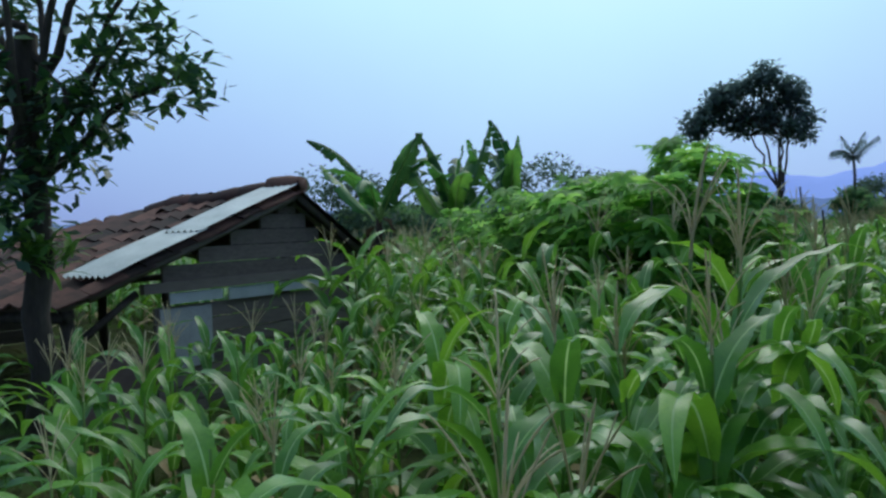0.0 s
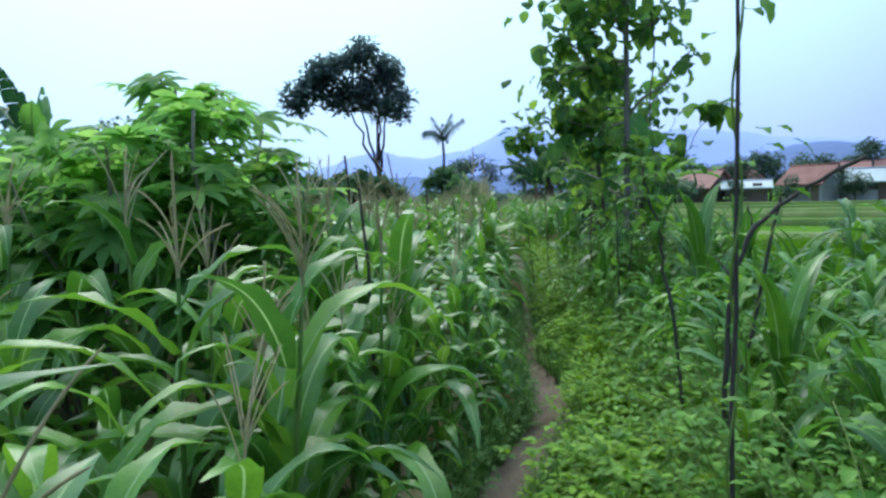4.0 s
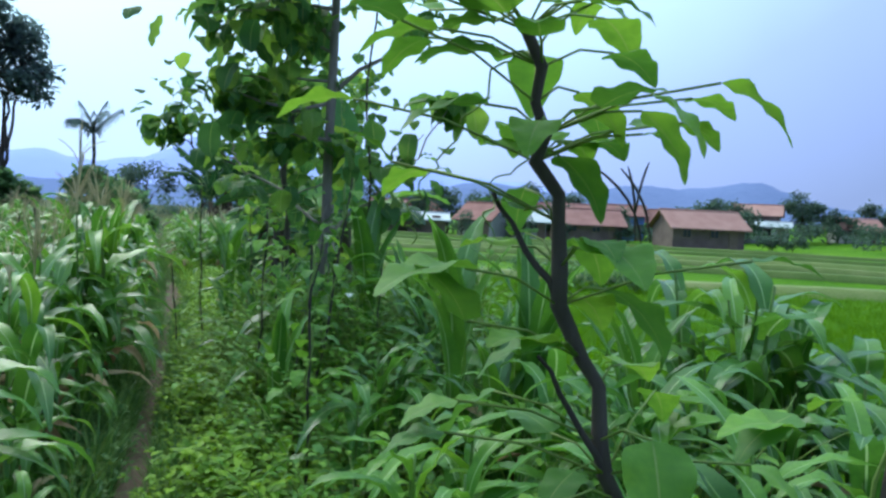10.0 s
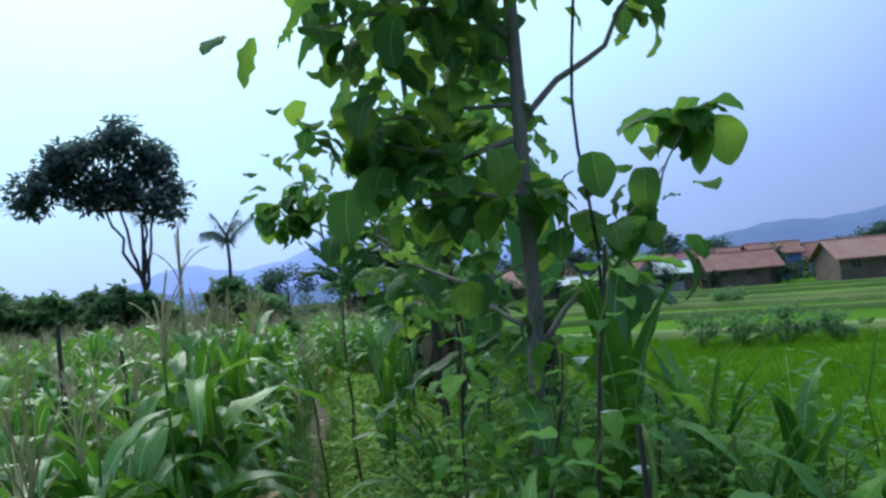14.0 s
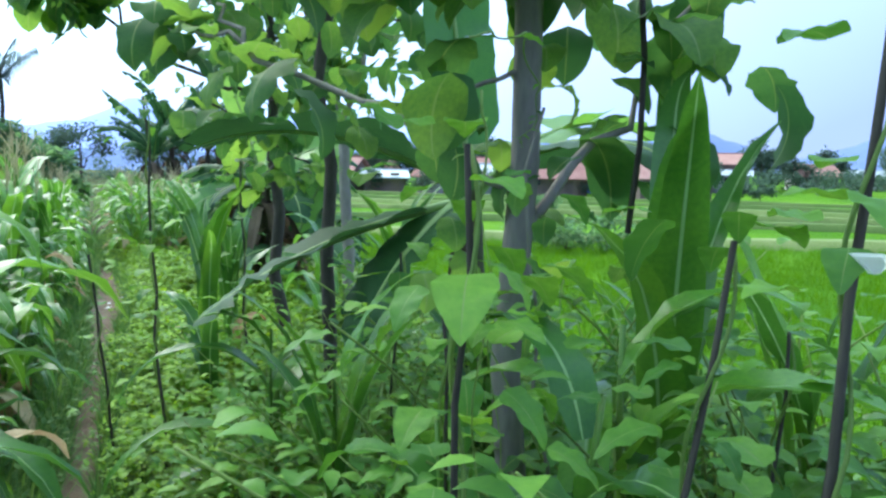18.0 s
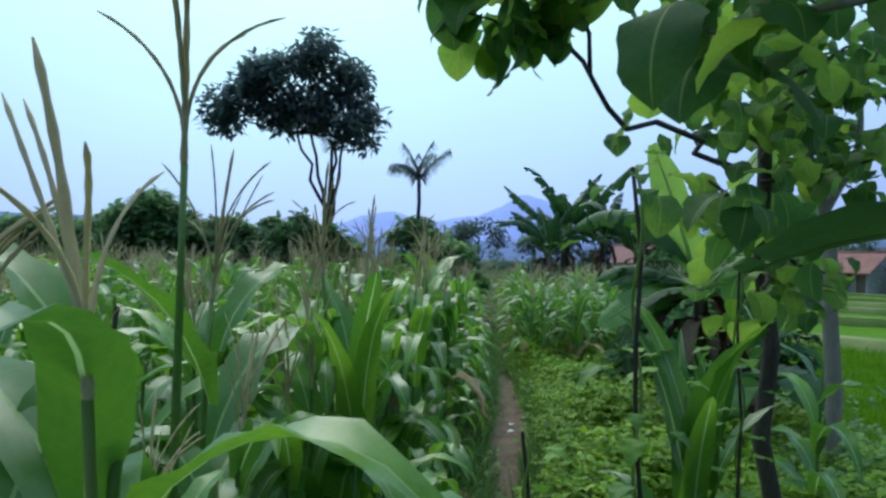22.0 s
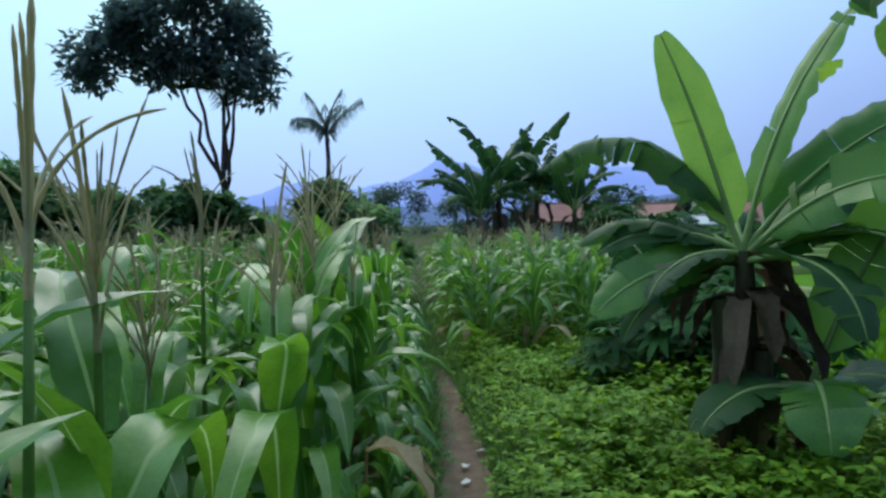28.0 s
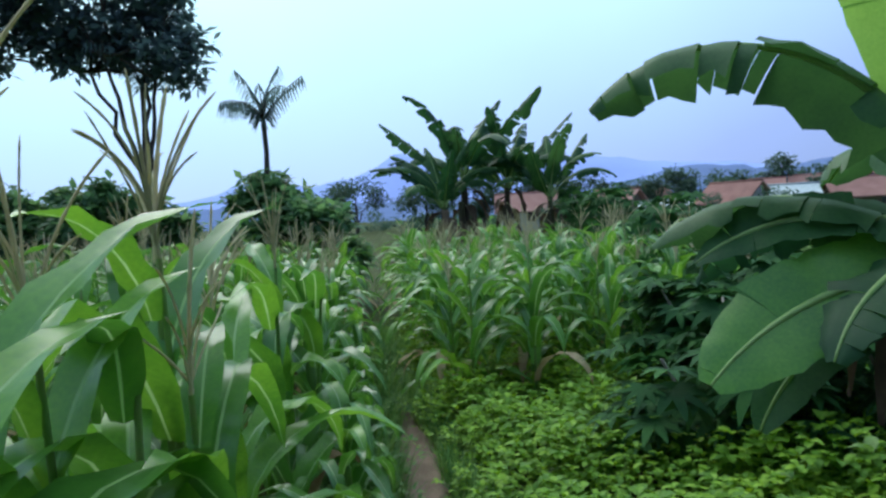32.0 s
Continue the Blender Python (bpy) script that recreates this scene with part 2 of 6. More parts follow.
M_OLDWOOD = material("weathered_board", [(0.2, (0.06, 0.05, 0.045)), (0.5, (0.12, 0.10, 0.085)), (0.85, (0.2, 0.17, 0.145))], scale=5, stretch=(1, 0.15, 1), bump=0.6, vary=0.4, rough=0.9)
M_PALEBOARD = material("pale_board", [(0.2, (0.28, 0.29, 0.28)), (0.5, (0.42, 0.43, 0.42)), (0.85, (0.55, 0.55, 0.53))], scale=5, vary=0.3, rough=0.8)
M_BAMBOO = material("bamboo_screen", [(0.2, (0.08, 0.065, 0.055)), (0.5, (0.13, 0.105, 0.09)), (0.85, (0.2, 0.165, 0.14))], scale=14, stretch=(1, 1, 3), bump=0.6, rough=0.85)
M_HOUSEROOF = material("village_roof_tile", [(0.2, (0.22, 0.10, 0.082)), (0.5, (0.35, 0.165, 0.135)), (0.85, (0.46, 0.25, 0.205))], scale=0.8, fine=9, vary=0.5, bump=0.5, rough=0.9)
M_BROWNWALL = material("brown_wall", [(0.2, (0.12, 0.08, 0.07)), (0.5, (0.2, 0.14, 0.12)), (0.85, (0.29, 0.21, 0.18))], scale=1.2, fine=12, vary=0.3, rough=0.9)
M_PALEWALL = material("limewashed_wall", [(0.2, (0.34, 0.33, 0.33)), (0.5, (0.5, 0.48, 0.48)), (0.85, (0.62, 0.6, 0.58))], scale=1.0, fine=10, vary=0.4, rough=0.9)
M_CREAM = material("cream_wall", [(0.2, (0.5, 0.46, 0.33)), (0.8, (0.66, 0.62, 0.46))], scale=1.0, fine=10, vary=0.2, rough=0.9)
M_BLUE = material("blue_painted_wall", [(0.2, (0.10, 0.2, 0.5)), (0.8, (0.2, 0.33, 0.68))], scale=1.0, fine=10, vary=0.2, rough=0.7)
M_GLASS = material("dark_window_pane", [(0.2, (0.02, 0.022, 0.025)), (0.8, (0.05, 0.055, 0.06))], scale=2, rough=0.1, bump=0)
M_FRAME = material("window_frame_wood", [(0.2, (0.16, 0.10, 0.07)), (0.8, (0.28, 0.2, 0.15))], scale=6, rough=0.7)
M_PETAL = material("white_petal", [(0.2, (0.7, 0.7, 0.66)), (0.8, (0.85, 0.85, 0.82))], vary=0.1, bump=0, rough=0.6, translucent=0.3)
M_SCRAP = material("plastic_scrap", [(0.2, (0.55, 0.53, 0.52)), (0.8, (0.75, 0.73, 0.72))], vary=0.2, rough=0.5)
M_BUND = material("grass_bund", [(0.2, (0.06, 0.12, 0.02)), (0.5, (0.12, 0.18, 0.04)), (0.85, (0.24, 0.26, 0.10))], scale=0.7, fine=14, rough=0.95, bump=1.0, bump_dist=0.05)
# pale blue stops and a glow stand in for haze over the distance
M_HILL = material("wooded_hill_painted_haze", [(0.2, (0.07, 0.11, 0.21)), (0.5, (0.088, 0.13, 0.245)), (0.85, (0.105, 0.155, 0.28))], scale=0.02, fine=0.2, vary=0.0, bump=0, rough=1.0, spec=0.0, glow=0.8)
M_MOUNT = material("mountain_painted_haze", [(0.2, (0.185, 0.255, 0.52)), (0.5, (0.195, 0.27, 0.545)), (0.85, (0.205, 0.285, 0.57))], scale=0.003, fine=0.03, vary=0.0, bump=0, rough=1.0, spec=0.0, glow=0.7)


def ground_material():
    m = bpy.data.materials.new("field_and_paddy_ground")
    m.use_nodes = True
    nt = m.node_tree
    b = nt.nodes["Principled BSDF"]
    geo = nt.nodes.new("ShaderNodeNewGeometry")
    sep = nt.nodes.new("ShaderNodeSeparateXYZ")
    nt.links.new(geo.outputs["Position"], sep.inputs[0])
    n1 = nt.nodes.new("ShaderNodeTexNoise")
    n1.inputs["Scale"].default_value, n1.inputs["Detail"].default_value = 1.6, 6
    n2 = nt.nodes.new("ShaderNodeTexNoise")
    n2.inputs["Scale"].default_value, n2.inputs["Detail"].default_value = 0.09, 4
    nt.links.new(geo.outputs["Position"], n1.inputs["Vector"])
    nt.links.new(geo.outputs["Position"], n2.inputs["Vector"])
    soil = ramp_node(nt, [(0.3, (0.05, 0.045, 0.025)), (0.5, (0.075, 0.085, 0.03)), (0.7, (0.08, 0.14, 0.03))])
    nt.links.new(n1.outputs["Fac"], soil.inputs[0])
    rice = ramp_node(nt, [(0.35, (0.055, 0.165, 0.004)), (0.5, (0.085, 0.215, 0.006)), (0.68, (0.125, 0.265, 0.014))])
    nt.links.new(n2.outputs["Fac"], rice.inputs[0])
    wob = nt.nodes.new("ShaderNodeMath")
    wob.operation = "MULTIPLY_ADD"
    wob.inputs[1].default_value = 0.9
    nt.links.new(n1.outputs["Fac"], wob.inputs[0])
    nt.links.new(sep.outputs["X"], wob.inputs[2])
    edge = nt.nodes.new("ShaderNodeMapRange")
    edge.inputs["From Min"].default_value, edge.inputs["From Max"].default_value = 4.0, 4.6
    nt.links.new(wob.outputs[0], edge.inputs["Value"])
    mx = nt.nodes.new("ShaderNodeMixRGB")
    nt.links.new(edge.outputs[0], mx.inputs[0])
    nt.links.new(soil.outputs[0], mx.inputs[1])
    nt.links.new(rice.outputs[0], mx.inputs[2])
    nt.links.new(mx.outputs[0], b.inputs["Base Color"])
    n3 = nt.nodes.new("ShaderNodeTexNoise")
    n3.inputs["Scale"].default_value, n3.inputs["Detail"].default_value = 9.0, 5
    nt.links.new(geo.outputs["Position"], n3.inputs["Vector"])
    bp = nt.nodes.new("ShaderNodeBump")
    bp.inputs["Strength"].default_value, bp.inputs["Distance"].default_value = 1.0, 0.15
    nt.links.new(n3.outputs["Fac"], bp.inputs["Height"])
    nt.links.new(bp.outputs[0], b.inputs["Normal"])
    b.inputs["Roughness"].default_value = 0.95
    b.inputs["Specular IOR Level"].default_value = 0.1
    return m


M_GROUND = ground_material()

# ---------------- mesh kit: a shape is (points, four-cornered faces, material slots) ----------------
rng = np.random.default_rng(7)


def join(shapes):
    vs, fs, ms, n = [], [], [], 0
    for v, f, m in shapes:
        vs.append(v), fs.append(f + n), ms.append(m)
        n += len(v)
    return np.concatenate(vs), np.concatenate(fs), np.concatenate(ms)


def moved(s, m):
    a = np.array(m)
    return s[0] @ a[:3, :3].T + a[:3, 3], s[1], s[2]


def slot(s, k):
    return s[0], s[1], np.full(len(s[1]), k)


def to_mesh(name, s, mats, smooth=True):
    v, f, m = s
    me = bpy.data.meshes.new(name)
    me.vertices.add(len(v))
    me.vertices.foreach_set("co", np.asarray(v, np.float32).ravel())
    me.loops.add(4 * len(f))
    me.loops.foreach_set("vertex_index", np.asarray(f, np.int32).ravel())
    me.polygons.add(len(f))
    me.polygons.foreach_set("loop_start", np.arange(0, 4 * len(f), 4, dtype=np.int32))
    me.polygons.foreach_set("material_index", np.asarray(m, np.int32))
    me.polygons.foreach_set("use_smooth", np.full(len(f), smooth))
    for mat in mats:
        me.materials.append(mat)
    me.update(calc_edges=True)
    return me


def part(name, s, mats, parent=None, label="", smooth=True, m=None):
    """Links a shape, or a mesh already made, as one object under its thing."""
    me = s if isinstance(s, bpy.types.Mesh) else to_mesh(name, s, mats if isinstance(mats, (list, tuple)) else [mats], smooth)
    ob = new(name, me)
    if parent is not None:
        ob.parent = parent
    if m is not None:
        ob.matrix_basis = m
    if label:
        tagged(ob, label)
    return ob


def empty(name, m, label, category, group=""):
    e = new(name)
    e.matrix_basis = m
    return tagged(e, label, category, group)


def grid_faces(rows, cols, closed=False):
    i = np.arange(rows - 1)[:, None] * cols
    c = np.arange(cols if closed else cols - 1)[None, :]
    d = (c + 1) % cols
    return np.stack([i + c, i + d, i + cols + d, i + cols + c], -1).reshape(-1, 4)


def tube(pts, radii, sides=6, mat=0):
    p = np.asarray(pts, float)
    r = np.broadcast_to(np.asarray(radii, float), (len(p),))
    t = np.gradient(p, axis=0)
    t /= np.linalg.norm(t, axis=1, keepdims=True) + 1e-9
    ref = np.where(np.abs(t[:, 2:3]) > 0.9, [[1.0, 0, 0]], [[0, 0, 1.0]])
    a = np.cross(t, ref)
    a /= np.linalg.norm(a, axis=1, keepdims=True) + 1e-9
    for k in range(1, len(a)):
        if a[k] @ a[k - 1] < 0:
            a[k] *= -1
    b = np.cross(t, a)
    w = np.linspace(0, 2 * np.pi, sides, endpoint=False)
    ring = p[:, None] + r[:, None, None] * (np.cos(w)[None, :, None] * a[:, None] + np.sin(w)[None, :, None] * b[:, None])
    v = ring.reshape(-1, 3)
    f = grid_faces(len(p), sides, True)
    # close the two ends
    v = np.concatenate([v, p[[0, -1]]])
    f = np.concatenate([f, np.array([[0, sides - 1, sides - 2, 1]] + [[1, sides - 2, sides - 3, 2]] * (sides > 5)) if sides > 3 else f[:0]])
    top = (len(p) - 1) * sides
    if sides > 3:
        f = np.concatenate([f, np.array([[top, top + 1, top + sides - 2, top + sides - 1]])])
    return v, f, np.full(len(f), mat)


def box(x0, y0, z0, x1, y1, z1, mat=0, bevel=0.0):
    """A block with chamfered edges."""
    bm = bmesh.new()
    bmesh.ops.create_cube(bm, size=1)
    for v in bm.verts:
        v.co = Vector((x0 + (v.co.x + 0.5) * (x1 - x0), y0 + (v.co.y + 0.5) * (y1 - y0), z0 + (v.co.z + 0.5) * (z1 - z0)))
    v = np.array([tuple(q.co) for q in bm.verts])
    f = np.array([[q.index for q in face.verts] for face in bm.faces])
    bm.free()
    return v, f, np.full(len(f), mat)


def blade(pts, widths, cols=(-1, -0.06, 0.06, 1), side=None, fold=0.25, wave=0.0, wfreq=3.0, phase=0.0, mat=0, rib=1):
    """A leaf along a line: a raised or sunk midrib of its own material, a fold, and waving edges."""
    p = np.asarray(pts, float)
    w = np.asarray(widths, float)
    t = np.gradient(p, axis=0)
    t /= np.linalg.norm(t, axis=1, keepdims=True) + 1e-9
    if side is None:
        s = np.cross(t, [0, 0, 1.0])
        if np.linalg.norm(s[0]) < 1e-3:
            s = np.cross(t, [1.0, 0, 0])
    else:
        s = np.broadcast_to(np.asarray(side, float), p.shape).copy()
    s /= np.linalg.norm(s, axis=1, keepdims=True) + 1e-9
    up = np.cross(s, t)
    u = np.linspace(0, 1, len(p))
    v = []
    for c in cols:
        lift = fold * abs(c) * w + (wave * w * np.sin(2 * np.pi * (wfreq * u) + phase + (1.7 if c > 0 else 0)) * (abs(c) > 0.5))
        v.append(p + s * (c * w)[:, None] + up * lift[:, None])
    v = np.stack(v, 1).reshape(-1, 3)
    f = grid_faces(len(p), len(cols))
    m = np.full(len(f), mat)
    if rib is not None:
        mid = np.argmin([abs(cols[k] + cols[k + 1]) for k in range(len(cols) - 1)])
        m.reshape(len(p) - 1, -1)[:, mid] = rib
    return v, f, m


def arch(length, elev0, elev1, n=9, az=0.0, sway=0.0, power=1.3, start=(0, 0, 0)):
    """A drooping line: its slope runs from elev0 to elev1 (degrees)."""
    u = np.linspace(0, 1, n)
    e = np.radians(elev0 + (elev1 - elev0) * u**power)
    a = az + sway * u**2
    d = np.stack([np.cos(a) * np.cos(e), np.sin(a) * np.cos(e), np.sin(e)], 1) * length / (n - 1)
    return np.asarray(start, float) + np.concatenate([[[0, 0, 0]], np.cumsum(d[:-1], 0)])


def frame_z(p, az, scale=1.0, tilt=0.0, tilt_az=0.0):
    return Matrix.Translation(p) @ Matrix.Rotation(tilt_az, 4, "Z") @ Matrix.Rotation(tilt, 4, "Y") @ Matrix.Rotation(az - tilt_az, 4, "Z") @ Matrix.Scale(scale, 4)


def scatter(name, template_list, places, az, scale, mats, label, category, stretch_z=None):
    """Many alike plants, which nobody could count, joined into one object of kind stuff."""
    out = []
    pick = rng.integers(0, len(template_list), len(places))
    n = 0
    vs, fs, ms = [], [], []
    for k, (v, f, m) in enumerate(template_list):
        ids = np.where(pick == k)[0]
        if not len(ids):
            continue
        c, s = np.cos(az[ids]), np.sin(az[ids])
        x = v[None, :, 0] * c[:, None] - v[None, :, 1] * s[:, None]
        y = v[None, :, 0] * s[:, None] + v[None, :, 1] * c[:, None]
        z = np.broadcast_to(v[None, :, 2], x.shape) * (1 if stretch_z is None else stretch_z[ids][:, None])
        q = np.stack([x, y, z], -1) * scale[ids][:, None, None] + places[ids][:, None]
        vs.append(q.reshape(-1, 3))
        fs.append((f[None] + (np.arange(len(ids)) * len(v))[:, None, None]).reshape(-1, 4) + n)
        ms.append(np.tile(m, len(ids)))
        n += len(v) * len(ids)
    ob = new(name, to_mesh(name, (np.concatenate(vs), np.concatenate(fs), np.concatenate(ms)), mats))
    return tagged(ob, label, category, kind="stuff")


# ---------------- the land ----------------
STEPS = (34, 42, 49, 57, 66, 76)


def land(x, y):
    x, y = np.asarray(x, float), np.asarray(y, float)
    s = 0.6 * x + 0.8 * y
    drop = np.clip((x - 2.7) / 0.9, 0, 1)
    paddy = -0.8 + sum(0.05 * np.clip((s - k) / 0.5, 0, 1) for k in STEPS)
    paddy = paddy + 0.03 * np.clip(x - 62, 0, 160) * np.clip((s - 40) / 40, 0, 1)
    z = np.where(drop > 0, drop * paddy, 0.0)
    bump = 0.035 * np.sin(x * 9.5) * np.clip((-x - 0.25) * 4, 0, 1) * (x > -14)
    return z + bump


def build_ground():
    a = np.sinh(np.linspace(-5.6, 5.6, 330)) * 8
    gx = np.unique(np.concatenate([a, np.linspace(-4, 6, 160)]))
    gy = np.sinh(np.linspace(-3.2, 5.9, 260)) * 8 + 6
    x, y = np.meshgrid(gx, gy)
    z = land(x, y)
    v = np.stack([x, y, z], -1).reshape(-1, 3)
    f = grid_faces(len(gy), len(gx))
    ob = new("ground", to_mesh("ground", (v, f, np.zeros(len(f), int)), [M_GROUND]))
    return tagged(ob, "dark weedy field soil stepping down to bright green rice paddies", "ground", kind="structure")


build_ground()


def path_x(y):
    return np.interp(y, [-4, 3, 4.5, 5.4, 6.1, 6.9, 8, 10, 12, 15.2, 17, 20, 26], [-0.32, -0.32, -0.36, -0.2, 0.03, 0.03, -0.06, -0.02, 0.02, 0.04, 0.08, -0.05, -0.3])


def build_path():
    ys = np.linspace(-4, 21, 300)
    cols = np.linspace(-1, 1, 13)
    half = np.interp(ys, [-4, 6, 8, 15, 16.2, 19, 20.5], [0.21, 0.2, 0.14, 0.14, 0.225, 0.17, 0.09]) + 0.025 * np.sin(ys * 2.3) + 0.03 * np.sin(ys * 5.1 + 1) + 0.015 * np.sin(ys * 13.7)
    x = path_x(ys)[:, None] + half[:, None] * cols + 0.018 * np.sin(ys * 9.1 + 2)[:, None] + 0.02 * np.sin(ys * 3.7)[:, None]
    y = np.repeat(ys[:, None], 13, 1)
    z = 0.012 + 0.03 * (cols**2)[None] * (1 - cols**8)[None] + 0.012 * np.sin(x * 41 + y * 17) * np.sin(y * 23 - x * 11) - 0.045 * (np.abs(cols) ** 8)[None]
    v = np.stack([x, y, z], -1).reshape(-1, 3)
    f = grid_faces(300, 13)
    tagged(new("path", to_mesh("path", (v, f, np.zeros(len(f), int)), [M_SOIL])), "narrow trodden brown earth footpath through the crops", "path", kind="structure")


build_path()


def build_bunds():
    for k, s in enumerate(STEPS):
        n = 80
        q = np.linspace(-60, 130, n)
        c = s + 1.2 * np.sin(q * 0.05 + k) + 0.5 * np.sin(q * 0.13 + 2 * k)
        x, y = 0.6 * c + 0.8 * q, 0.8 * c - 0.6 * q
        ok = x > 4.5
        x, y = x[ok], y[ok]
        wide = 0.35 + 0.5 * (k % 3 == 0)
        prof = np.array([[-wide, -0.1], [-wide * 0.6, 0.28], [wide * 0.6, 0.3], [wide, -0.1]])
        rows = []
        for a, h in prof:
            rows.append(np.stack([x + 0.6 * a, y + 0.8 * a, land(x + 0.6 * a, y + 0.8 * a) * 0 + land(x, y) + h + 0.04 * np.sin(q[ok] * 3)], -1))
        v = np.stack(rows, 1).reshape(-1, 3)
        f = grid_faces(len(x), 4)
        tagged(new("bund", to_mesh("bund", (v, f, np.zeros(len(f), int)), [M_BUND])), "low earth dike with pale grass between rice paddies", "bund", kind="structure")


build_bunds()


# hills and mountains behind the village
def ridge(name, dist, base, peaks, mat, label, a0=-75, a1=110, n=300, rough=1.0):
    az = np.radians(np.linspace(a0, a1, n))
    h = base + sum(p * np.exp(-(((np.degrees(az) - c) / w) ** 2)) for c, w, p in peaks)
    h = h + rough * (np.sin(az * 90) * 0.5 + np.sin(az * 217 + 1) * 0.4 + np.sin(az * 431 + 2) * 0.3 + rng.normal(0, 0.35, n)) * dist / 900 * 1.6
    rows = []
    for k, (dr, frac) in enumerate(((0, -0.02), (0.05, 0.35), (0.11, 0.75), (0.16, 1.0), (0.4, 0.4))):
        d = dist * (1 + dr)
        rows.append(np.stack([np.sin(az) * d, np.cos(az) * d, h * frac * (1 + 0.02 * np.sin(az * 150 + k * 2))], -1))
    v = np.stack(rows, 0).reshape(-1, 3)
    f = grid_faces(5, n)
    tagged(new(name, to_mesh(name, (v, f, np.zeros(len(f), int)), [mat])), label, "hill", kind="structure")


ridge("backdrop_hills", 620, 17, [(22, 5, 18), (33, 5, 20), (41, 4, 24), (53, 4, 22), (62, 4, 12), (75, 10, 22), (-30, 14, 10)], M_HILL, "wooded blue-green hills behind the village, haze painted into their colour")
ridge("backdrop_mountains", 2300, 18, [(13, 11, 170), (2, 5, 80), (0.5, 2.6, 70), (-4, 2.2, 45), (-9, 3, 60), (26, 5, 60), (-12, 9, 80)], M_MOUNT, "pale blue mountains with haze painted into their colour", rough=0.5)


# ---------------- corn ----------------
def corn_leaf(r, k, n_leaf, h, upright=False):
    u = k / (n_leaf - 1)
    z0 = h * (0.10 + 0.72 * u)
    L = (0.5 + 0.36 * np.sin(np.pi * (0.2 + 0.65 * u))) * r.uniform(0.82, 1.15)
    if u > 0.85:
        L *= 0.75
    w = r.uniform(0.042, 0.062) * (0.7 + 0.5 * np.sin(np.pi * min(1, 0.25 + 0.6 * u)))
    az = np.pi * (k % 2) + r.normal(0, 0.5)
    e1 = r.uniform(-100, -62) if u < 0.8 else r.uniform(-85, 10)
    if upright:
        e1 = r.uniform(0, 70) if u > 0.3 else r.uniform(-80, 0)
    p = arch(L, r.uniform(52, 80) if not upright else r.uniform(70, 86), e1, n=11, az=az, sway=r.normal(0, 0.45), power=r.uniform(0.8, 1.5) if not upright else r.uniform(1.4, 2.4), start=(0.008 * np.cos(az), 0.008 * np.sin(az), z0))
    s = np.linspace(0, 1, 11)
    wd = w * np.clip(0.5 + 2.2 * s, 0, 1) * (1 - s**2.6) ** 0.9 + 0.0015
    return blade(p, wd, cols=(-1, -0.55, -0.07, 0.07, 0.55, 1), fold=r.uniform(0.15, 0.4), wave=r.uniform(0.12, 0.35), wfreq=r.uniform(2, 4), phase=r.uniform(0, 6))


def corn_parts(seed, h, tassel=True, upright=False):
    r = np.random.default_rng(seed)
    n_leaf = int(r.integers(8, 11))
    zs = np.linspace(0, h * 0.9, 8)
    bend = r.normal(0, 0.02, 2)
    stalk = tube(np.stack([bend[0] * (zs / h) ** 2, bend[1] * (zs / h) ** 2, zs], 1), np.linspace(0.013, 0.006, 8) * (1 + 0.1 * (np.arange(8) % 2)), 6)
    leaves = [corn_leaf(r, k, n_leaf, h, upright) for k in range(n_leaf)]
    tas = []
    if tassel:
        top = np.array([bend[0] * 0.8, bend[1] * 0.8, h * 0.88])
        bead = 1 + 0.35 * (np.arange(13) % 2)
        thick = np.concatenate([[0.5], np.linspace(1, 0.75, 11), [0.25]])
        tas.append(tube(top + arch(0.40, 88, 78, n=13, az=r.uniform(0, 6)), 0.0044 * bead * thick, 5))
        for k in range(int(r.integers(5, 10))):
            a = r.uniform(0, 6.28)
            q = top + [0, 0, r.uniform(0.03, 0.16)] + arch(r.uniform(0.2, 0.33), r.uniform(58, 84), r.uniform(10, 70), n=13, az=a, sway=r.normal(0, 0.3))
            tas.append(tube(q, 0.0028 * bead * thick, 4))
    return stalk, leaves, (join(tas) if tas else None)


def corn_thing(seed, h, tassel, ear=False, upright=False, spike=0.0):
    root = empty("corn_plant", Matrix.Identity(4), "green corn plant with arching leaves" + (" and a buff tassel" if tassel else ""), "corn plant", "rows of corn")
    stalk, leaves, tas = corn_parts(seed, h, tassel, upright)
    if spike:
        v = stalk[0].copy()
        v[:, 2] *= 1 + spike / (0.9 * h)
        stalk = (v, stalk[1], stalk[2])
        tas = (tas[0] * [1.25, 1.25, 1] + [0, 0, spike], tas[1], tas[2])
        leaves = leaves[:-3]
    r = np.random.default_rng(seed + 500)
    part("stalk", stalk, M_STALK, root)
    for k, lf in enumerate(leaves):
        if (k == 0 and r.random() < 0.8) or (k == 1 and r.random() < 0.4):
            part("dry_leaf", slot(lf, 0), M_DRY, root, "withered brown lower leaf")
        else:
            part("leaf", lf, [M_CORN, M_RIB], root)
    if tas:
        part("tassel", tas, M_TASSEL, root)
    if ear:
        z = h * 0.5
        part("ear", tube([(0.01, 0, z), (0.03, 0.01, z + 0.07), (0.045, 0.015, z + 0.15), (0.05, 0.015, z + 0.21)], [0.012, 0.024, 0.022, 0.004], 8), M_STALK, root, "husked green ear with brown silk")
    return root


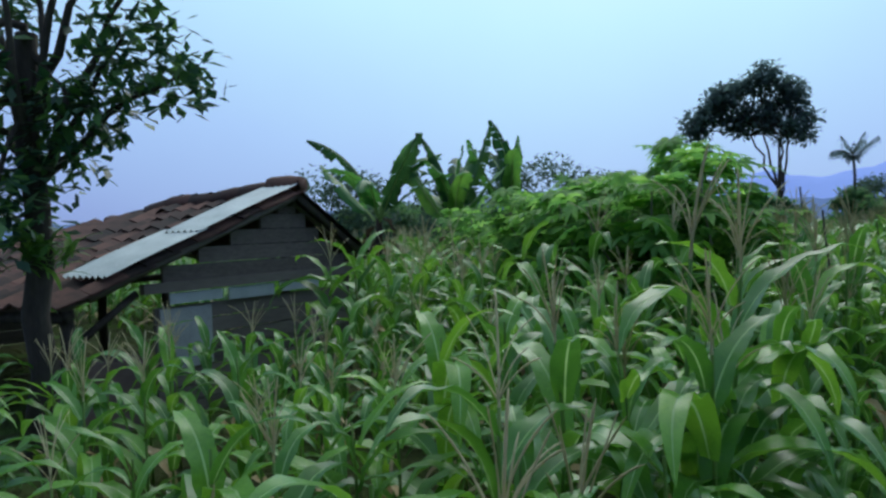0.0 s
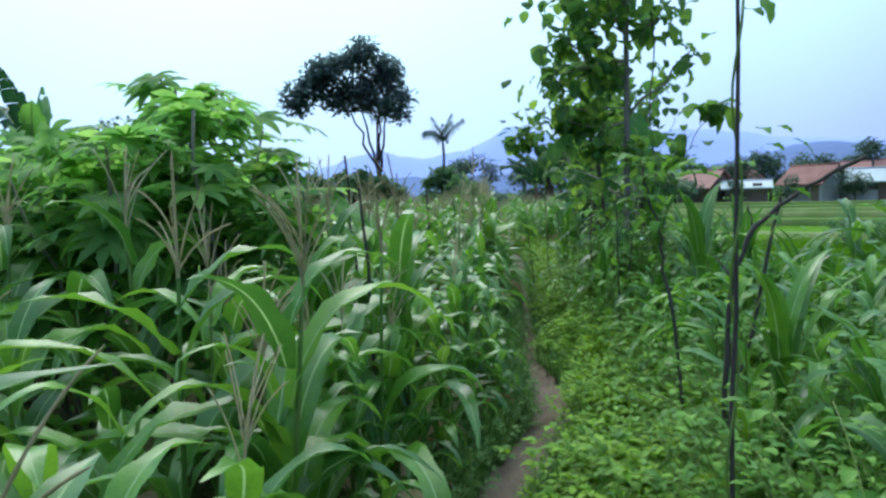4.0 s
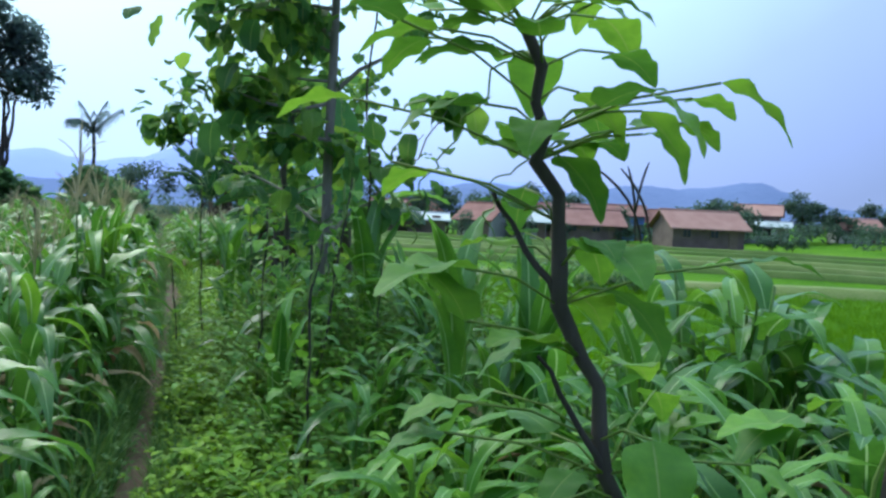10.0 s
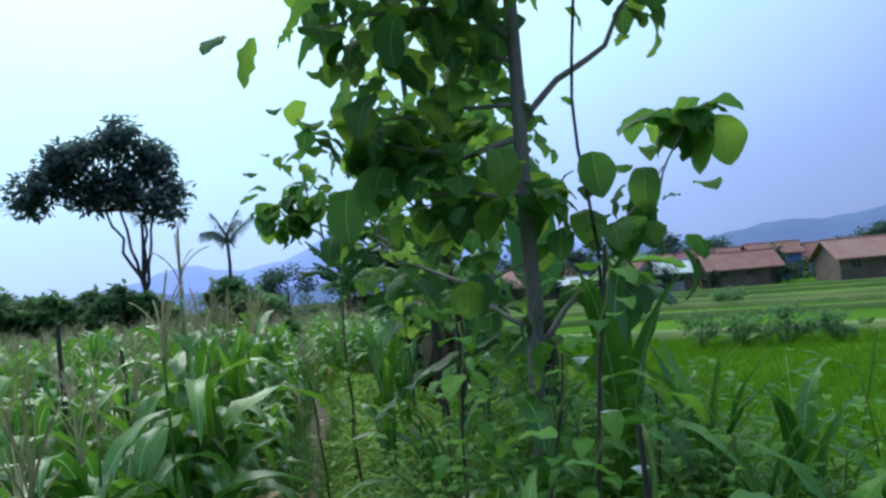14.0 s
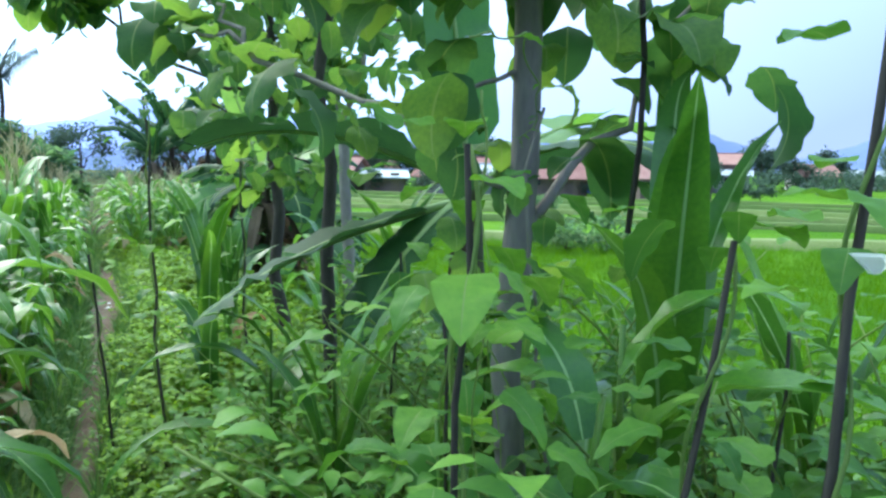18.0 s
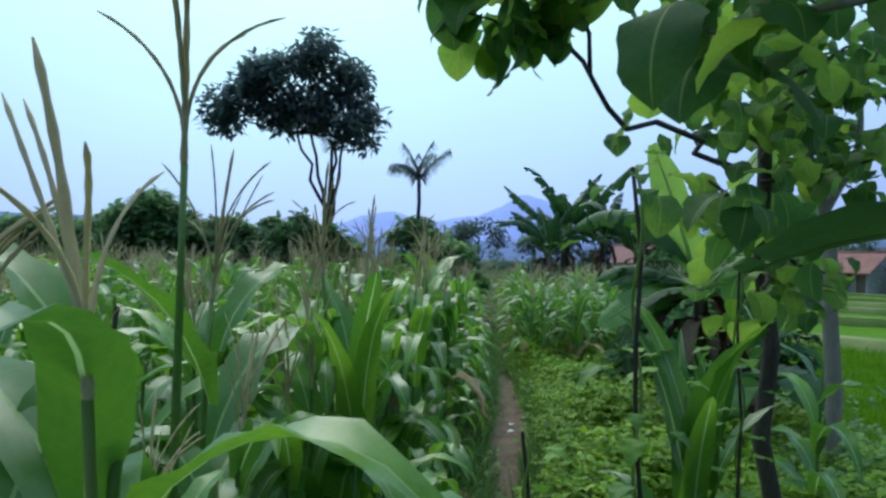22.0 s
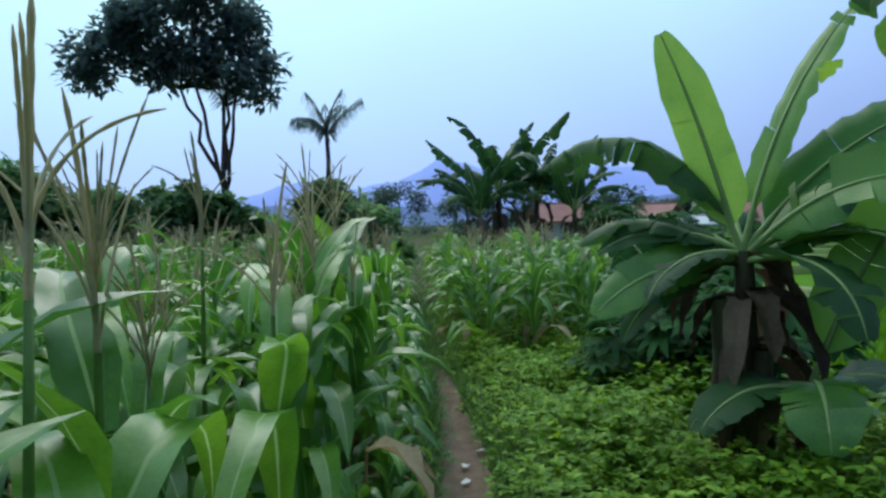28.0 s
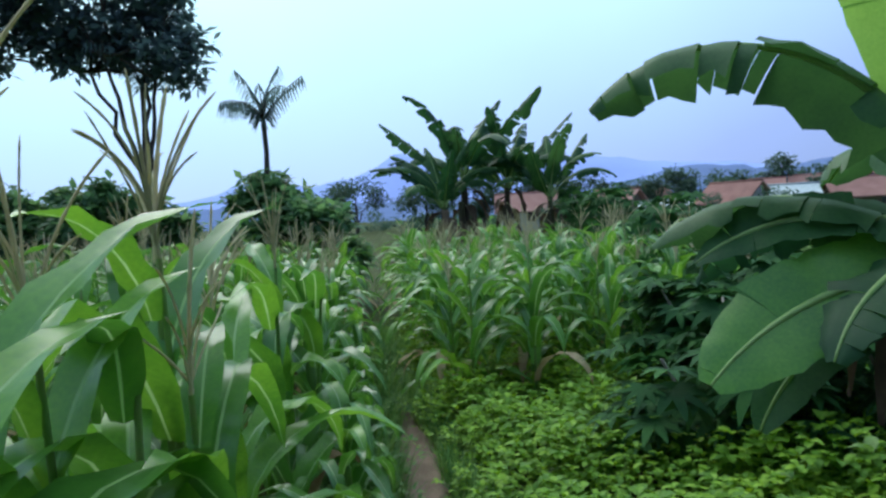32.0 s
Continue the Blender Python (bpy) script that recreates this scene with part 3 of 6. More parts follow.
near_kinds = [(corn_thing(11 + k, h, t, k % 3 == 0), h) for k, (h, t) in enumerate(((1.25, False), (1.35, True), (1.45, True), (1.3, False), (1.5, True), (1.4, True)))]
near_kinds.append((corn_thing(31, 1.3, False, False, True), 1.3))
near_kinds.append((corn_thing(32, 1.2, False, False, True), 1.2))
near_kinds.append((corn_thing(36, 1.15, True, False, False, 0.36), 1.15))
field_kinds = []
for k in range(8):
    st, lv, ts = corn_parts(90 + k, 1.4, k % 2 == 1)
    field_kinds.append(join([slot(st, 2)] + [l if i > 1 or (k + i) % 2 else slot(l, 4) for i, l in enumerate(lv)] + ([slot(ts, 3)] if ts else [])))


def corn_height(x, y):
    """Corn stands lower near the hut and taller further up the field."""
    return np.interp(y, [-3, 5, 8, 11, 13, 17.5, 20, 30], [0.78, 0.8, 0.8, 0.82, 0.92, 0.95, 0.86, 0.84]) * np.where((x > 0.2) & (y < 15), 0.95, 1.0) * np.where((x < -2.0) & (y < 3.5), 0.82, 1.0) * np.where((x < -1.1) & (x > -5) & (y > 3.5) & (y < 7), 1.2, 1.0)


def clear_of(x, y):
    """Places kept free of corn: the hut, its tree, the cassava."""
    if -12.8 < x < -5.0 and 1.2 < y < 5.8:
        return False
    return all((x - a) ** 2 + (y - b) ** 2 > c * c for a, b, c in ((-5.35, 1.75, 0.5), (-2.3, 5.7, 0.9), (-3.1, 6.4, 1.2), (-4.2, 7.3, 1.2), (-5.3, 8.2, 1.2)))


def past_path(shape_pts, m):
    """How far a plant's leaves reach beyond the left edge of the footpath."""
    a = np.array(m)
    q = shape_pts @ a[:3, :3].T + a[:3, 3]
    return (q[:, 0] - path_x(q[:, 1])).max() + 0.06


def corridor(shape_pts, m):
    """How near a plant's points come to the walkway at head height."""
    a = np.array(m)
    q = shape_pts @ a[:3, :3].T + a[:3, 3]
    q = q[(q[:, 2] > 1.0) & (q[:, 2] < 1.95)]
    return 9.0 if not len(q) else np.abs(q[:, 0] - np.interp(q[:, 1], [-1.2, 1.6, 3.2, 7.5, 9, 10.9, 12, 14.4], [-0.34, -0.22, 0.08, 0.2, 0.06, 0.03, -0.1, -0.08])).min()


kind_pts = []
for ob, h in near_kinds:
    kind_pts.append(np.concatenate([np.array([tuple(v.co) for v in c.data.vertices]) for c in ob.children]))


def plant_corn():
    things, rest = [], []
    r = np.random.default_rng(3)
    first = [True] * len(near_kinds)
    count = 0
    # low plants along the edge of the footpath
    for y in np.arange(-1.4, 21, 0.3):
        x = float(path_x(y)) - r.uniform(0.3, 0.42)
        things.append((x, y + r.normal(0, 0.05), -1))
    for row in range(26):
        x0 = -0.58 - 0.62 * row
        step = 0.27 if row < 4 else (0.3 if row < 12 else 0.4)
        for y in np.arange(-3.2 + r.uniform(0, 0.2), 27.6, step):
            x, yy = x0 + path_x(y) * (0.9 if row == 0 else 0.4) + r.normal(0, 0.05), y + r.normal(0, 0.05)
            if not clear_of(x, yy) or r.random() < 0.06 or (y < -1.9 and x > -1.5) or (y > 25 and (row + int(y * 4)) % 3 == 0):
                continue
            if row < 2 and -2.5 < yy < 22.5 and count < 190:
                things.append((x, yy, row))
                count += 1
            else:
                rest.append((x, yy))
    # the field goes on across the path further up
    for row in range(6):
        for y in np.arange(19.8, 28, 0.3):
            x = 0.45 + 0.55 * row + path_x(y) + r.normal(0, 0.06)
            rest.append((x, y + r.normal(0, 0.06)))
    # scattered small corn among the vines
    for _ in range(85):
        x, y = r.uniform(0.8, 2.2), r.uniform(1.8, 8.9)
        if abs(x - 0.63) + abs(y - 5.1) > 0.5:
            rest.append((x, y))
    # a thinner strip of young corn beside the beans
    for x, y in ((1.45, 4.7), (1.75, 5.0), (1.55, 5.7), (1.9, 6.1), (1.5, 6.6), (1.95, 7.2), (2.25, 7.7), (1.45, 7.5), (1.75, 8.1), (2.35, 6.9), (2.6, 8.2), (2.1, 4.3), (1.6, 3.6), (1.9, 2.8), (2.4, 3.5), (2.65, 4.8), (2.6, 5.7), (1.35, 2.1), (1.8, 1.6), (2.75, 6.6), (2.9, 7.3), (2.7, 7.6), (3.0, 6.2), (2.9, 5.3), (2.3, 8.6), (0.95, 3.2), (1.2, 4.2), (0.9, 4.7), (1.1, 6.9), (1.0, 7.9), (1.05, 2.6), (0.92, 9.75), (1.65, 9.0), (1.95, 9.3), (2.4, 9.4), (1.3, 10.4), (0.75, 10.2), (0.7, 10.9), (0.62, 8.6), (1.9, 10.2), (2.2, 10.9), (0.8, 13.0), (0.65, 12.4), (1.75, 12.5), (1.6, 13.9)):
        things.append((x, y, 9))
    # tall tasselled plants close to the path
    for x, y, k, *sc in ((-0.6, 10.75, 2, 0.98), (-0.5, 11.1, 3, 0.86), (-0.72, 11.6, 4, 1.05), (-0.52, 12.5, 3, 1.04), (-0.72, 12.75, 5, 0.98), (-0.95, 13.3, 4, 1.0), (-0.85, 14.4, 1, 1.0), (-0.7, 4.9, 2, 1.05), (-0.95, 1.6, 4, 1.0), (-0.9, 3.4, 2, 1.0), (-0.55, 15.6, 4, 0.95), (-0.46, 15.9, 1, 0.95), (1.42, 9.68, 6, 1.14), (1.75, 9.45, 7, 0.9), (0.95, 9.42, 0, 0.95), (1.18, 9.5, 3, 0.98), (0.8, 9.5, 0, 0.85), (-0.42, 12.55, 6, 0.98), (-0.38, 10.62, 3, 1.14), (-0.34, 12.3, 3, 0.8), (-1.02, 1.2, 8, 1.0), (-0.43, 10.0, 8, 1.0), (-0.32, 10.72, 8, 0.98), (-0.47, 12.43, 8, 1.02), (-0.62, 13.15, 8, 1.0), (-0.9, 14.9, 8, 1.05), (-0.55, 16.0, 8, 1.0), (-0.62, 7.0, 8, 0.92), (-0.8, 4.4, 8, 0.95), (1.42, 7.9, 6, 1.04), (1.64, 7.55, 7, 0.98), (2.75, 7.45, 0, 1.15), (2.9, 7.6, 3, 1.2), (3.1, 7.5, 0, 1.25), (3.2, 7.7, 6, 1.05), (3.35, 7.85, 3, 1.3), (3.05, 7.9, 0, 1.25), (3.4, 7.45, 0, 1.3), (3.25, 8.1, 3, 1.25), (2.7, 7.8, 3, 1.1), (3.55, 7.9, 0, 1.3), (3.5, 7.65, 7, 1.1), (3.0, 7.7, 3, 1.2), (3.3, 7.6, 0, 1.3), (-0.62, 11.36, 8, 1.2), (-0.44, 10.78, 3, 1.22, 0.1)):
        things.append((x, y, (k, *sc)))
    for x, y, row in things:
        k = int(r.integers(0, 6)) if row != 9 else (6, 7, 0, 3)[int(r.integers(0, 4))]
        sc = float(corn_height(x, y)) * r.uniform(0.88, 1.12)
        if isinstance(row, tuple):
            k, sc = row[:2]
        if row == -1:
            k = (0, 3)[int(r.integers(0, 2))]
            sc *= r.uniform(0.5, 0.75)
        ob, h = near_kinds[k]
        best = None
        for _ in range(16):
            m = frame_z((x, y, float(land(x, y))), r.uniform(0, 6.28), sc, r.uniform(0, 0.1), r.uniform(0, 6.28))
            gap = corridor(kind_pts[k], m)
            if row in (-1, 0):
                gap = min(gap, 0.3 - past_path(kind_pts[k], m))
            if best is None or gap > best[0]:
                best = (gap, m)
            if gap > 0.34:
                break
        if best[0] < 0.1 and row in (0, 1):
            m = frame_z((x - 0.22, y, 0), r.uniform(0, 6.28), sc * 0.85)
            best = (0, m)
        if isinstance(row, tuple) and len(row) == 3:
            best = (0, frame_z((x, y, 0), row[2], sc))
        if first[k]:
            ob.matrix_basis = best[1]
            first[k] = False
        else:
            copy_thing(ob, Matrix(best[1])).matrix_basis = best[1]
    young = np.array([p for p in rest if p[0] > 0.45 and p[1] < 12])
    rest = np.array([p for p in rest if not (p[0] > 0.45 and p[1] < 12)])
    scatter("young_corn", field_kinds[0::2], np.column_stack([young, land(young[:, 0], young[:, 1])]), r.uniform(0, 6.28, len(young)), corn_height(young[:, 0], young[:, 1]) * r.uniform(0.7, 1.0, len(young)), [M_CORN_F, M_RIB, M_STALK, M_TASSEL, M_DRY], "young green corn scattered among the climbing beans", "corn")
    z = land(rest[:, 0], rest[:, 1])
    scatter("corn_field", field_kinds, np.column_stack([rest, z]), r.uniform(0, 6.28, len(rest)), corn_height(rest[:, 0], rest[:, 1]) * r.uniform(0.85, 1.12, len(rest)), [M_CORN_F, M_RIB, M_STALK, M_TASSEL, M_DRY], "dense field of green corn with buff tassels", "corn field")


plant_corn()


# ---------------- low bean crop beside the path ----------------
def soy_plant(seed, big=1.0):
    r = np.random.default_rng(seed)
    out = []
    for _ in range(20):
        a, e = r.uniform(0, 6.28), r.uniform(35, 88)
        q = arch(r.uniform(0.14, 0.32) * big, e, e - 35, n=3, az=a)
        tip = q[-1]
        for d in (-1.1, 0, 1.1):
            L = r.uniform(0.03, 0.052) * big
            p = tip + arch(L, r.uniform(-20, 55), r.uniform(-60, 10), n=4, az=a + d + r.normal(0, 0.15))
            out.append(blade(p, np.array([0.005, 0.0125, 0.0105, 0.0015]) * big, cols=(-1, 0, 1), fold=0.3, rib=None))
    return join(out)


def plant_soy():
    r = np.random.default_rng(5)
    kinds = [soy_plant(200 + k) for k in range(7)]
    n = 5600
    y = r.uniform(0.5, 24, n)
    x = path_x(y) + np.interp(y, [0, 7, 8.5, 14.5, 16, 19, 20.5], [0.22, 0.2, 0.15, 0.15, 0.24, 0.18, -0.05]) + r.random(n) * np.interp(y, [0, 8, 12, 24], [1.6, 2.0, 2.3, 2.2])
    near = np.column_stack([x, y, land(x, y)])
    scatter("bean_crop", kinds, near, r.uniform(0, 6.28, n), r.uniform(0.6, 1.45, n) * (1 + 0.3 * np.sin(x * 4.1 + 1) * np.sin(y * 3.3)) * np.clip((x - path_x(y)) * 2.6, 0.5, 1.0), [M_SOY], "low dense leafy green bean crop covering the ground", "bean crop")


plant_soy()


def grass_tuft(seed, n=14, L=0.22, w=0.004, wide=0.02):
    r = np.random.default_rng(seed)
    out = []
    for _ in range(n):
        p = arch(r.uniform(0.5, 1.2) * L, r.uniform(55, 88), r.uniform(-20, 60), n=4, az=r.uniform(0, 6.28), start=(r.normal(0, wide), r.normal(0, wide), 0))
        out.append(blade(p, w * np.array([1, 0.9, 0.6, 0.1]), cols=(-1, 1), fold=0.1, rib=None))
    return join(out)


def vine_bush(seed):
    """Trailing stems with broad bean leaves, knee to waist high."""
    r = np.random.default_rng(seed)
    out = []
    for _ in range(9):
        a = r.uniform(0, 6.28)
        q = arch(r.uniform(0.5, 1.05), r.uniform(60, 88), r.uniform(-30, 70), n=9, az=a, sway=r.normal(0, 0.5), start=(r.normal(0, 0.06), r.normal(0, 0.06), 0))
        out.append(slot(tube(q, np.linspace(0.004, 0.002, 9), 4), 1))
        for i in range(2, 9):
            for _ in range(2):
                b = r.uniform(0, 6.28)
                o = q[i] + np.array([math.cos(b), math.sin(b), 0.3]) * r.uniform(0.02, 0.07)
                L = r.uniform(0.038, 0.072)
                out.append(blade(o + arch(L, r.uniform(-10, 40), r.uniform(-80, -20), n=5, az=b), L * np.array([0.08, 0.27, 0.3, 0.19, 0.01]), cols=(-1, 0, 1), fold=r.uniform(0.1, 0.4), rib=None))
    return join(out)


def plant_weeds():
    r = np.random.default_rng(9)
    kinds = [grass_tuft(300 + k) for k in range(5)]
    n = 4200
    y = r.uniform(-2, 24, n)
    side = r.choice([-1, -1, 1], n)
    x = path_x(y) + side * (np.interp(y, [0, 7, 8.5, 14.5, 16, 19, 20.5], [0.17, 0.16, 0.09, 0.09, 0.2, 0.14, 0.03]) + np.abs(r.normal(0, 0.1, n)))
    scatter("weeds", kinds, np.column_stack([x, y, np.zeros(n)]), r.uniform(0, 6.28, n), r.uniform(0.5, 1.3, n), [M_GRASS], "short grass and weeds fringing the footpath", "weeds")
    n = 2300
    y = r.uniform(-2, 22, n)
    x = path_x(y) - np.interp(y, [0, 7, 8.5, 14.5, 16, 19, 20.5], [0.2, 0.2, 0.14, 0.14, 0.25, 0.18, 0.08]) - 0.4 * r.random(n) ** 1.3
    kinds = [grass_tuft(370 + k, 16, 0.32, 0.006) for k in range(4)] + [soy_plant(345 + k, 0.8) for k in range(3)]
    scatter("edge_weeds", kinds, np.column_stack([x, y, np.zeros(n)]), r.uniform(0, 6.28, n), r.uniform(0.6, 1.25, n), [M_GRASS], "leafy weeds under the corn at the edge of the footpath", "weeds")
    # tangle of vines and seedlings between the stakes
    n = 330
    y = r.uniform(1.5, 11.8, n)
    x = np.maximum(path_x(y) + 0.55, 0.55) + 1.5 * r.random(n) ** 1.2
    x[:70], y[:70] = r.uniform(0.5, 1.6, 70), r.uniform(8.7, 11, 70)
    kinds = [vine_bush(380 + k) for k in range(6)]
    sx, sy = r.uniform(0.12, 1.7, 150), r.uniform(0.9, 4.2, 150)
    tx, ty = r.uniform(0.75, 2.2, 75), r.uniform(8.9, 11.0, 75)
    x, y, n = np.concatenate([x, sx, tx]), np.concatenate([y, sy, ty]), n + 225
    tall = np.concatenate([np.full(n - 75, 1.0), np.full(75, 1.3)])
    scatter("vine_tangle", kinds, np.column_stack([x, y, land(x, y)]), r.uniform(0, 6.28, n), r.uniform(0.5, 1.1, n) * tall * np.clip((x - path_x(y)) * 1.1, 0.45, 1.0), [M_VINE_F, M_VINESTEM], "tangle of climbing bean vines and seedlings between the stakes", "vines")
    n = 900
    x, y = r.uniform(1.6, 4.3, n), r.uniform(-1, 24, n)
    kinds = [grass_tuft(320 + k, 16, 0.4, 0.006) for k in range(4)] + [soy_plant(340, 1.6), soy_plant(341, 1.5)]
    scatter("verge_weeds", kinds, np.column_stack([x, y, land(x, y)]), r.uniform(0, 6.28, n), r.uniform(0.6, 1.4, n), [M_GRASS], "tall weeds on the bank above the rice paddy", "weeds")
    n = 14000
    x = 3.6 + 26 * r.random(n) ** 1.6
    y = r.uniform(-4, 40, n)
    ok = 0.6 * x + 0.8 * y < 33
    x, y = x[ok], y[ok]
    kinds = [grass_tuft(360 + k, 20, 0.24, 0.006, 0.16) for k in range(4)]
    scatter("rice_crop", kinds, np.column_stack([x, y, land(x, y)]), r.uniform(0, 6.28, len(x)), r.uniform(0.8, 1.25, len(x)), [M_RICE], "bright green young rice standing in the paddy", "rice")


plant_weeds()


# ---------------- trees ----------------
def limb(a, b, r0, r1, n=7, sag=0.0, wob=0.04, seed=0, sides=7):
    r = np.random.default_rng(seed)
    a, b = np.asarray(a, float), np.asarray(b, float)
    u = np.linspace(0, 1, n)[:, None]
    p = a + (b - a) * u
    L = np.linalg.norm(b - a)
    p[1:-1] += r.normal(0, wob * L * 0.5, (n - 2, 3))
    p[:, 2] += sag * np.sin(np.pi * u[:, 0])
    return tube(p, np.linspace(r0, r1, n), sides)


def leaf_cards(points, size, r, droop=0.3, n_seg=2):
    """Small pointed leaves at the given places, in one shape."""
    n = len(points)
    az = r.uniform(0, 6.28, n)
    el = r.normal(-droop, 0.5, n)
    d = np.stack([np.cos(az) * np.cos(el), np.sin(az) * np.cos(el), np.sin(el)], 1)
    s = np.cross(d, [0, 0, 1.0]) + r.normal(0, 0.25, (n, 3))
    s /= np.linalg.norm(s, axis=1, keepdims=True)
    L = size * r.uniform(0.6, 1.3, n)[:, None]
    a, c = points, points + d * L
    mid = points + d * L * 0.5
    up = np.cross(s, d) * L * 0.06
    v = np.stack([a, mid + s * L * 0.26 + up, c, mid - s * L * 0.26 + up, mid], 1)
    v = v[:, [0, 1, 2, 3]].reshape(-1, 3)
    f = (np.arange(n)[:, None] * 4 + np.array([[0, 1, 2, 3]]))
    return v, f, np.zeros(n, int)


def clumps(r, centers, radii, per, flat=0.8):
    """Points gathered in uneven clumps."""
    out = []
    for c, rad in zip(centers, radii):
        n = int(per * rad**2)
        d = r.normal(0, 1, (n, 3))
        d /= np.linalg.norm(d, axis=1, keepdims=True)
        out.append(c + d * (rad * r.random((n, 1)) ** 0.45) * [1, 1, flat])
    return np.concatenate(out)


def round_tree(name, x, y, h, rad, mat, label, category="tree", seed=0, trunk_h=0.35, leaf=0.22, per=420, n_cl=16, bark=None, flat=0.75, z=None, low=False):
    r = np.random.default_rng(seed)
    z = float(land(x, y)) if z is None else z
    root = empty(name, Matrix.Translation((x, y, z)), label, category)
    th = h * trunk_h
    cz = (h + th) / 2
    part("trunk", limb((0, 0, -0.1), (r.normal(0, 0.1), r.normal(0, 0.1), cz), 0.03 * h, 0.012 * h, seed=seed), bark or M_DARKBARK, root)
    d = r.normal(0, 1, (n_cl, 3))
    d /= np.linalg.norm(d, axis=1, keepdims=True)
    c = d * [rad, rad, (h - th) / 2] * (0.45 + 0.4 * r.random((n_cl, 1))) + [0, 0, cz]
    if low:
        c[:, 2] = np.maximum(c[:, 2], 0.25 * rad)
    for k in range(4):
        part("limb", limb((0, 0, th * 0.8), c[k], 0.014 * h, 0.004 * h, seed=seed + k, sides=5), bark or M_DARKBARK, root)
    pts = clumps(r, c, rad * r.uniform(0.28, 0.5, n_cl), per / rad**0.6, flat)
    part("crown", leaf_cards(pts, leaf, r), mat, root)
    return root


def big_tree():
    r = np.random.default_rng(21)
    root = empty("tree", Matrix.Translation((-5.2, 29.8, 0)) @ Matrix.Diagonal((0.87, 0.85, 0.91, 1)), "tall dark tree with a spreading flat crown on several bare stems", "tree")
    fork = (0.45, 0, 2.5)
    part("trunk", limb((0.55, 0, -0.1), fork, 0.115, 0.095, seed=1, wob=0.02), M_DARKBARK, root)
    tips = [(-0.75, 0.3, 5.2), (-0.2, -0.4, 5.4), (0.5, 0.3, 5.4), (0.85, -0.2, 4.9)]
    for k, t in enumerate(tips):
        part("stem", limb(fork, t, 0.065, 0.038, seed=3 + k, wob=0.03), M_DARKBARK, root)
    ends = [(-2.9, 0.2, 5.6), (-2.2, 0.6, 6.4), (-1.3, -0.6, 6.9), (-0.5, 0.5, 7.2), (0.3, -0.5, 7.6), (0.5, 0.5, 6.6), (1.3, 0.2, 6.2), (1.3, -0.5, 5.4), (0.2, 0.1, 5.9), (-1.3, 0.2, 5.9), (-0.6, -0.2, 6.3), (0.9, 0.4, 7.1), (-2.6, -0.3, 6.0), (1.75, 0, 5.7), (-0.9, 0.2, 5.7), (-1.9, -0.2, 6.5), (0.1, 0.4, 5.6), (-1.2, 0, 7.2), (-1.8, 0.2, 6.9), (1.3, 0, 6.8), (1.5, 0.1, 5.1), (-0.2, 0, 7.4)]
    for k, e in enumerate(ends):
        part("limb", limb(tips[k % 4], e, 0.045, 0.015, seed=30 + k, sides=5), M_DARKBARK, root)
    c = np.array(ends) + [-0.2, 0, 0]
    pts = clumps(r, c, r.uniform(0.5, 0.9, len(ends)), 560, 0.7)
    part("crown", leaf_cards(pts, 0.3, r), M_HAZED_TREE, root)


big_tree()


def palm(x, y, z_hub, seed, label, lean=0.0, n=11, L=1.6, old=False):
    r = np.random.default_rng(seed)
    root = empty("palm_tree", Matrix.Translation((x, y, 0)), label, "palm tree")
    part("trunk", limb((0, 0, -0.1), (lean, 0, z_hub), 0.065, 0.045, wob=0.01, seed=seed), M_DARKBARK, root)
    for k in range(n):
        az = 6.28 * k / n + r.normal(0, 0.2)
        p = arch(L * r.uniform(0.75, 1.1), r.uniform(45, 88), r.uniform(-45, 45), n=9, az=az, start=(lean, 0, z_hub))
        sh = [tube(p, np.linspace(0.014, 0.004, 9), 4)]
        t = np.gradient(p, axis=0)
        side = np.cross(t, [0, 0, 1.0])
        side /= np.linalg.norm(side, axis=1, keepdims=True) + 1e-9
        for i in range(1, 9):
            for q in (0, 0.5):
                o = p[i] * (1 - q) + p[max(i - 1, 0)] * q
                for sg in (-1, 1):
                    tip = o + side[i] * sg * 0.38 * L / 1.6 * (1.1 - i / 11) + t[i] * 0.5 + [0, 0, -0.22 - 0.1 * r.random()]
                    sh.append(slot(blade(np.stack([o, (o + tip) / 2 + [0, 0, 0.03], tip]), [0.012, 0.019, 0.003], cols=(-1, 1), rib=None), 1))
        part("frond", join(sh), [M_DARKBARK, M_HAZED_TREE], root)


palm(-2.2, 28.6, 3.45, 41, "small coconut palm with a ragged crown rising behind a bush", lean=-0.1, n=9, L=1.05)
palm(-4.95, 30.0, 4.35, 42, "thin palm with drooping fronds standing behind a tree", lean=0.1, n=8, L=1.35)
round_tree("bush", -2.1, 28.3, 2.75, 1.0, M_BUSH, "rounded dense green bush at the end of the field", "bush", seed=50, trunk_h=0.05, leaf=0.24, low=True, per=2300, n_cl=22)
round_tree("bush", -1.2, 27.6, 1.95, 0.9, M_BUSH, "low leafy bush at the end of the field", "bush", seed=51, trunk_h=0.05, leaf=0.22, low=True, per=1800)
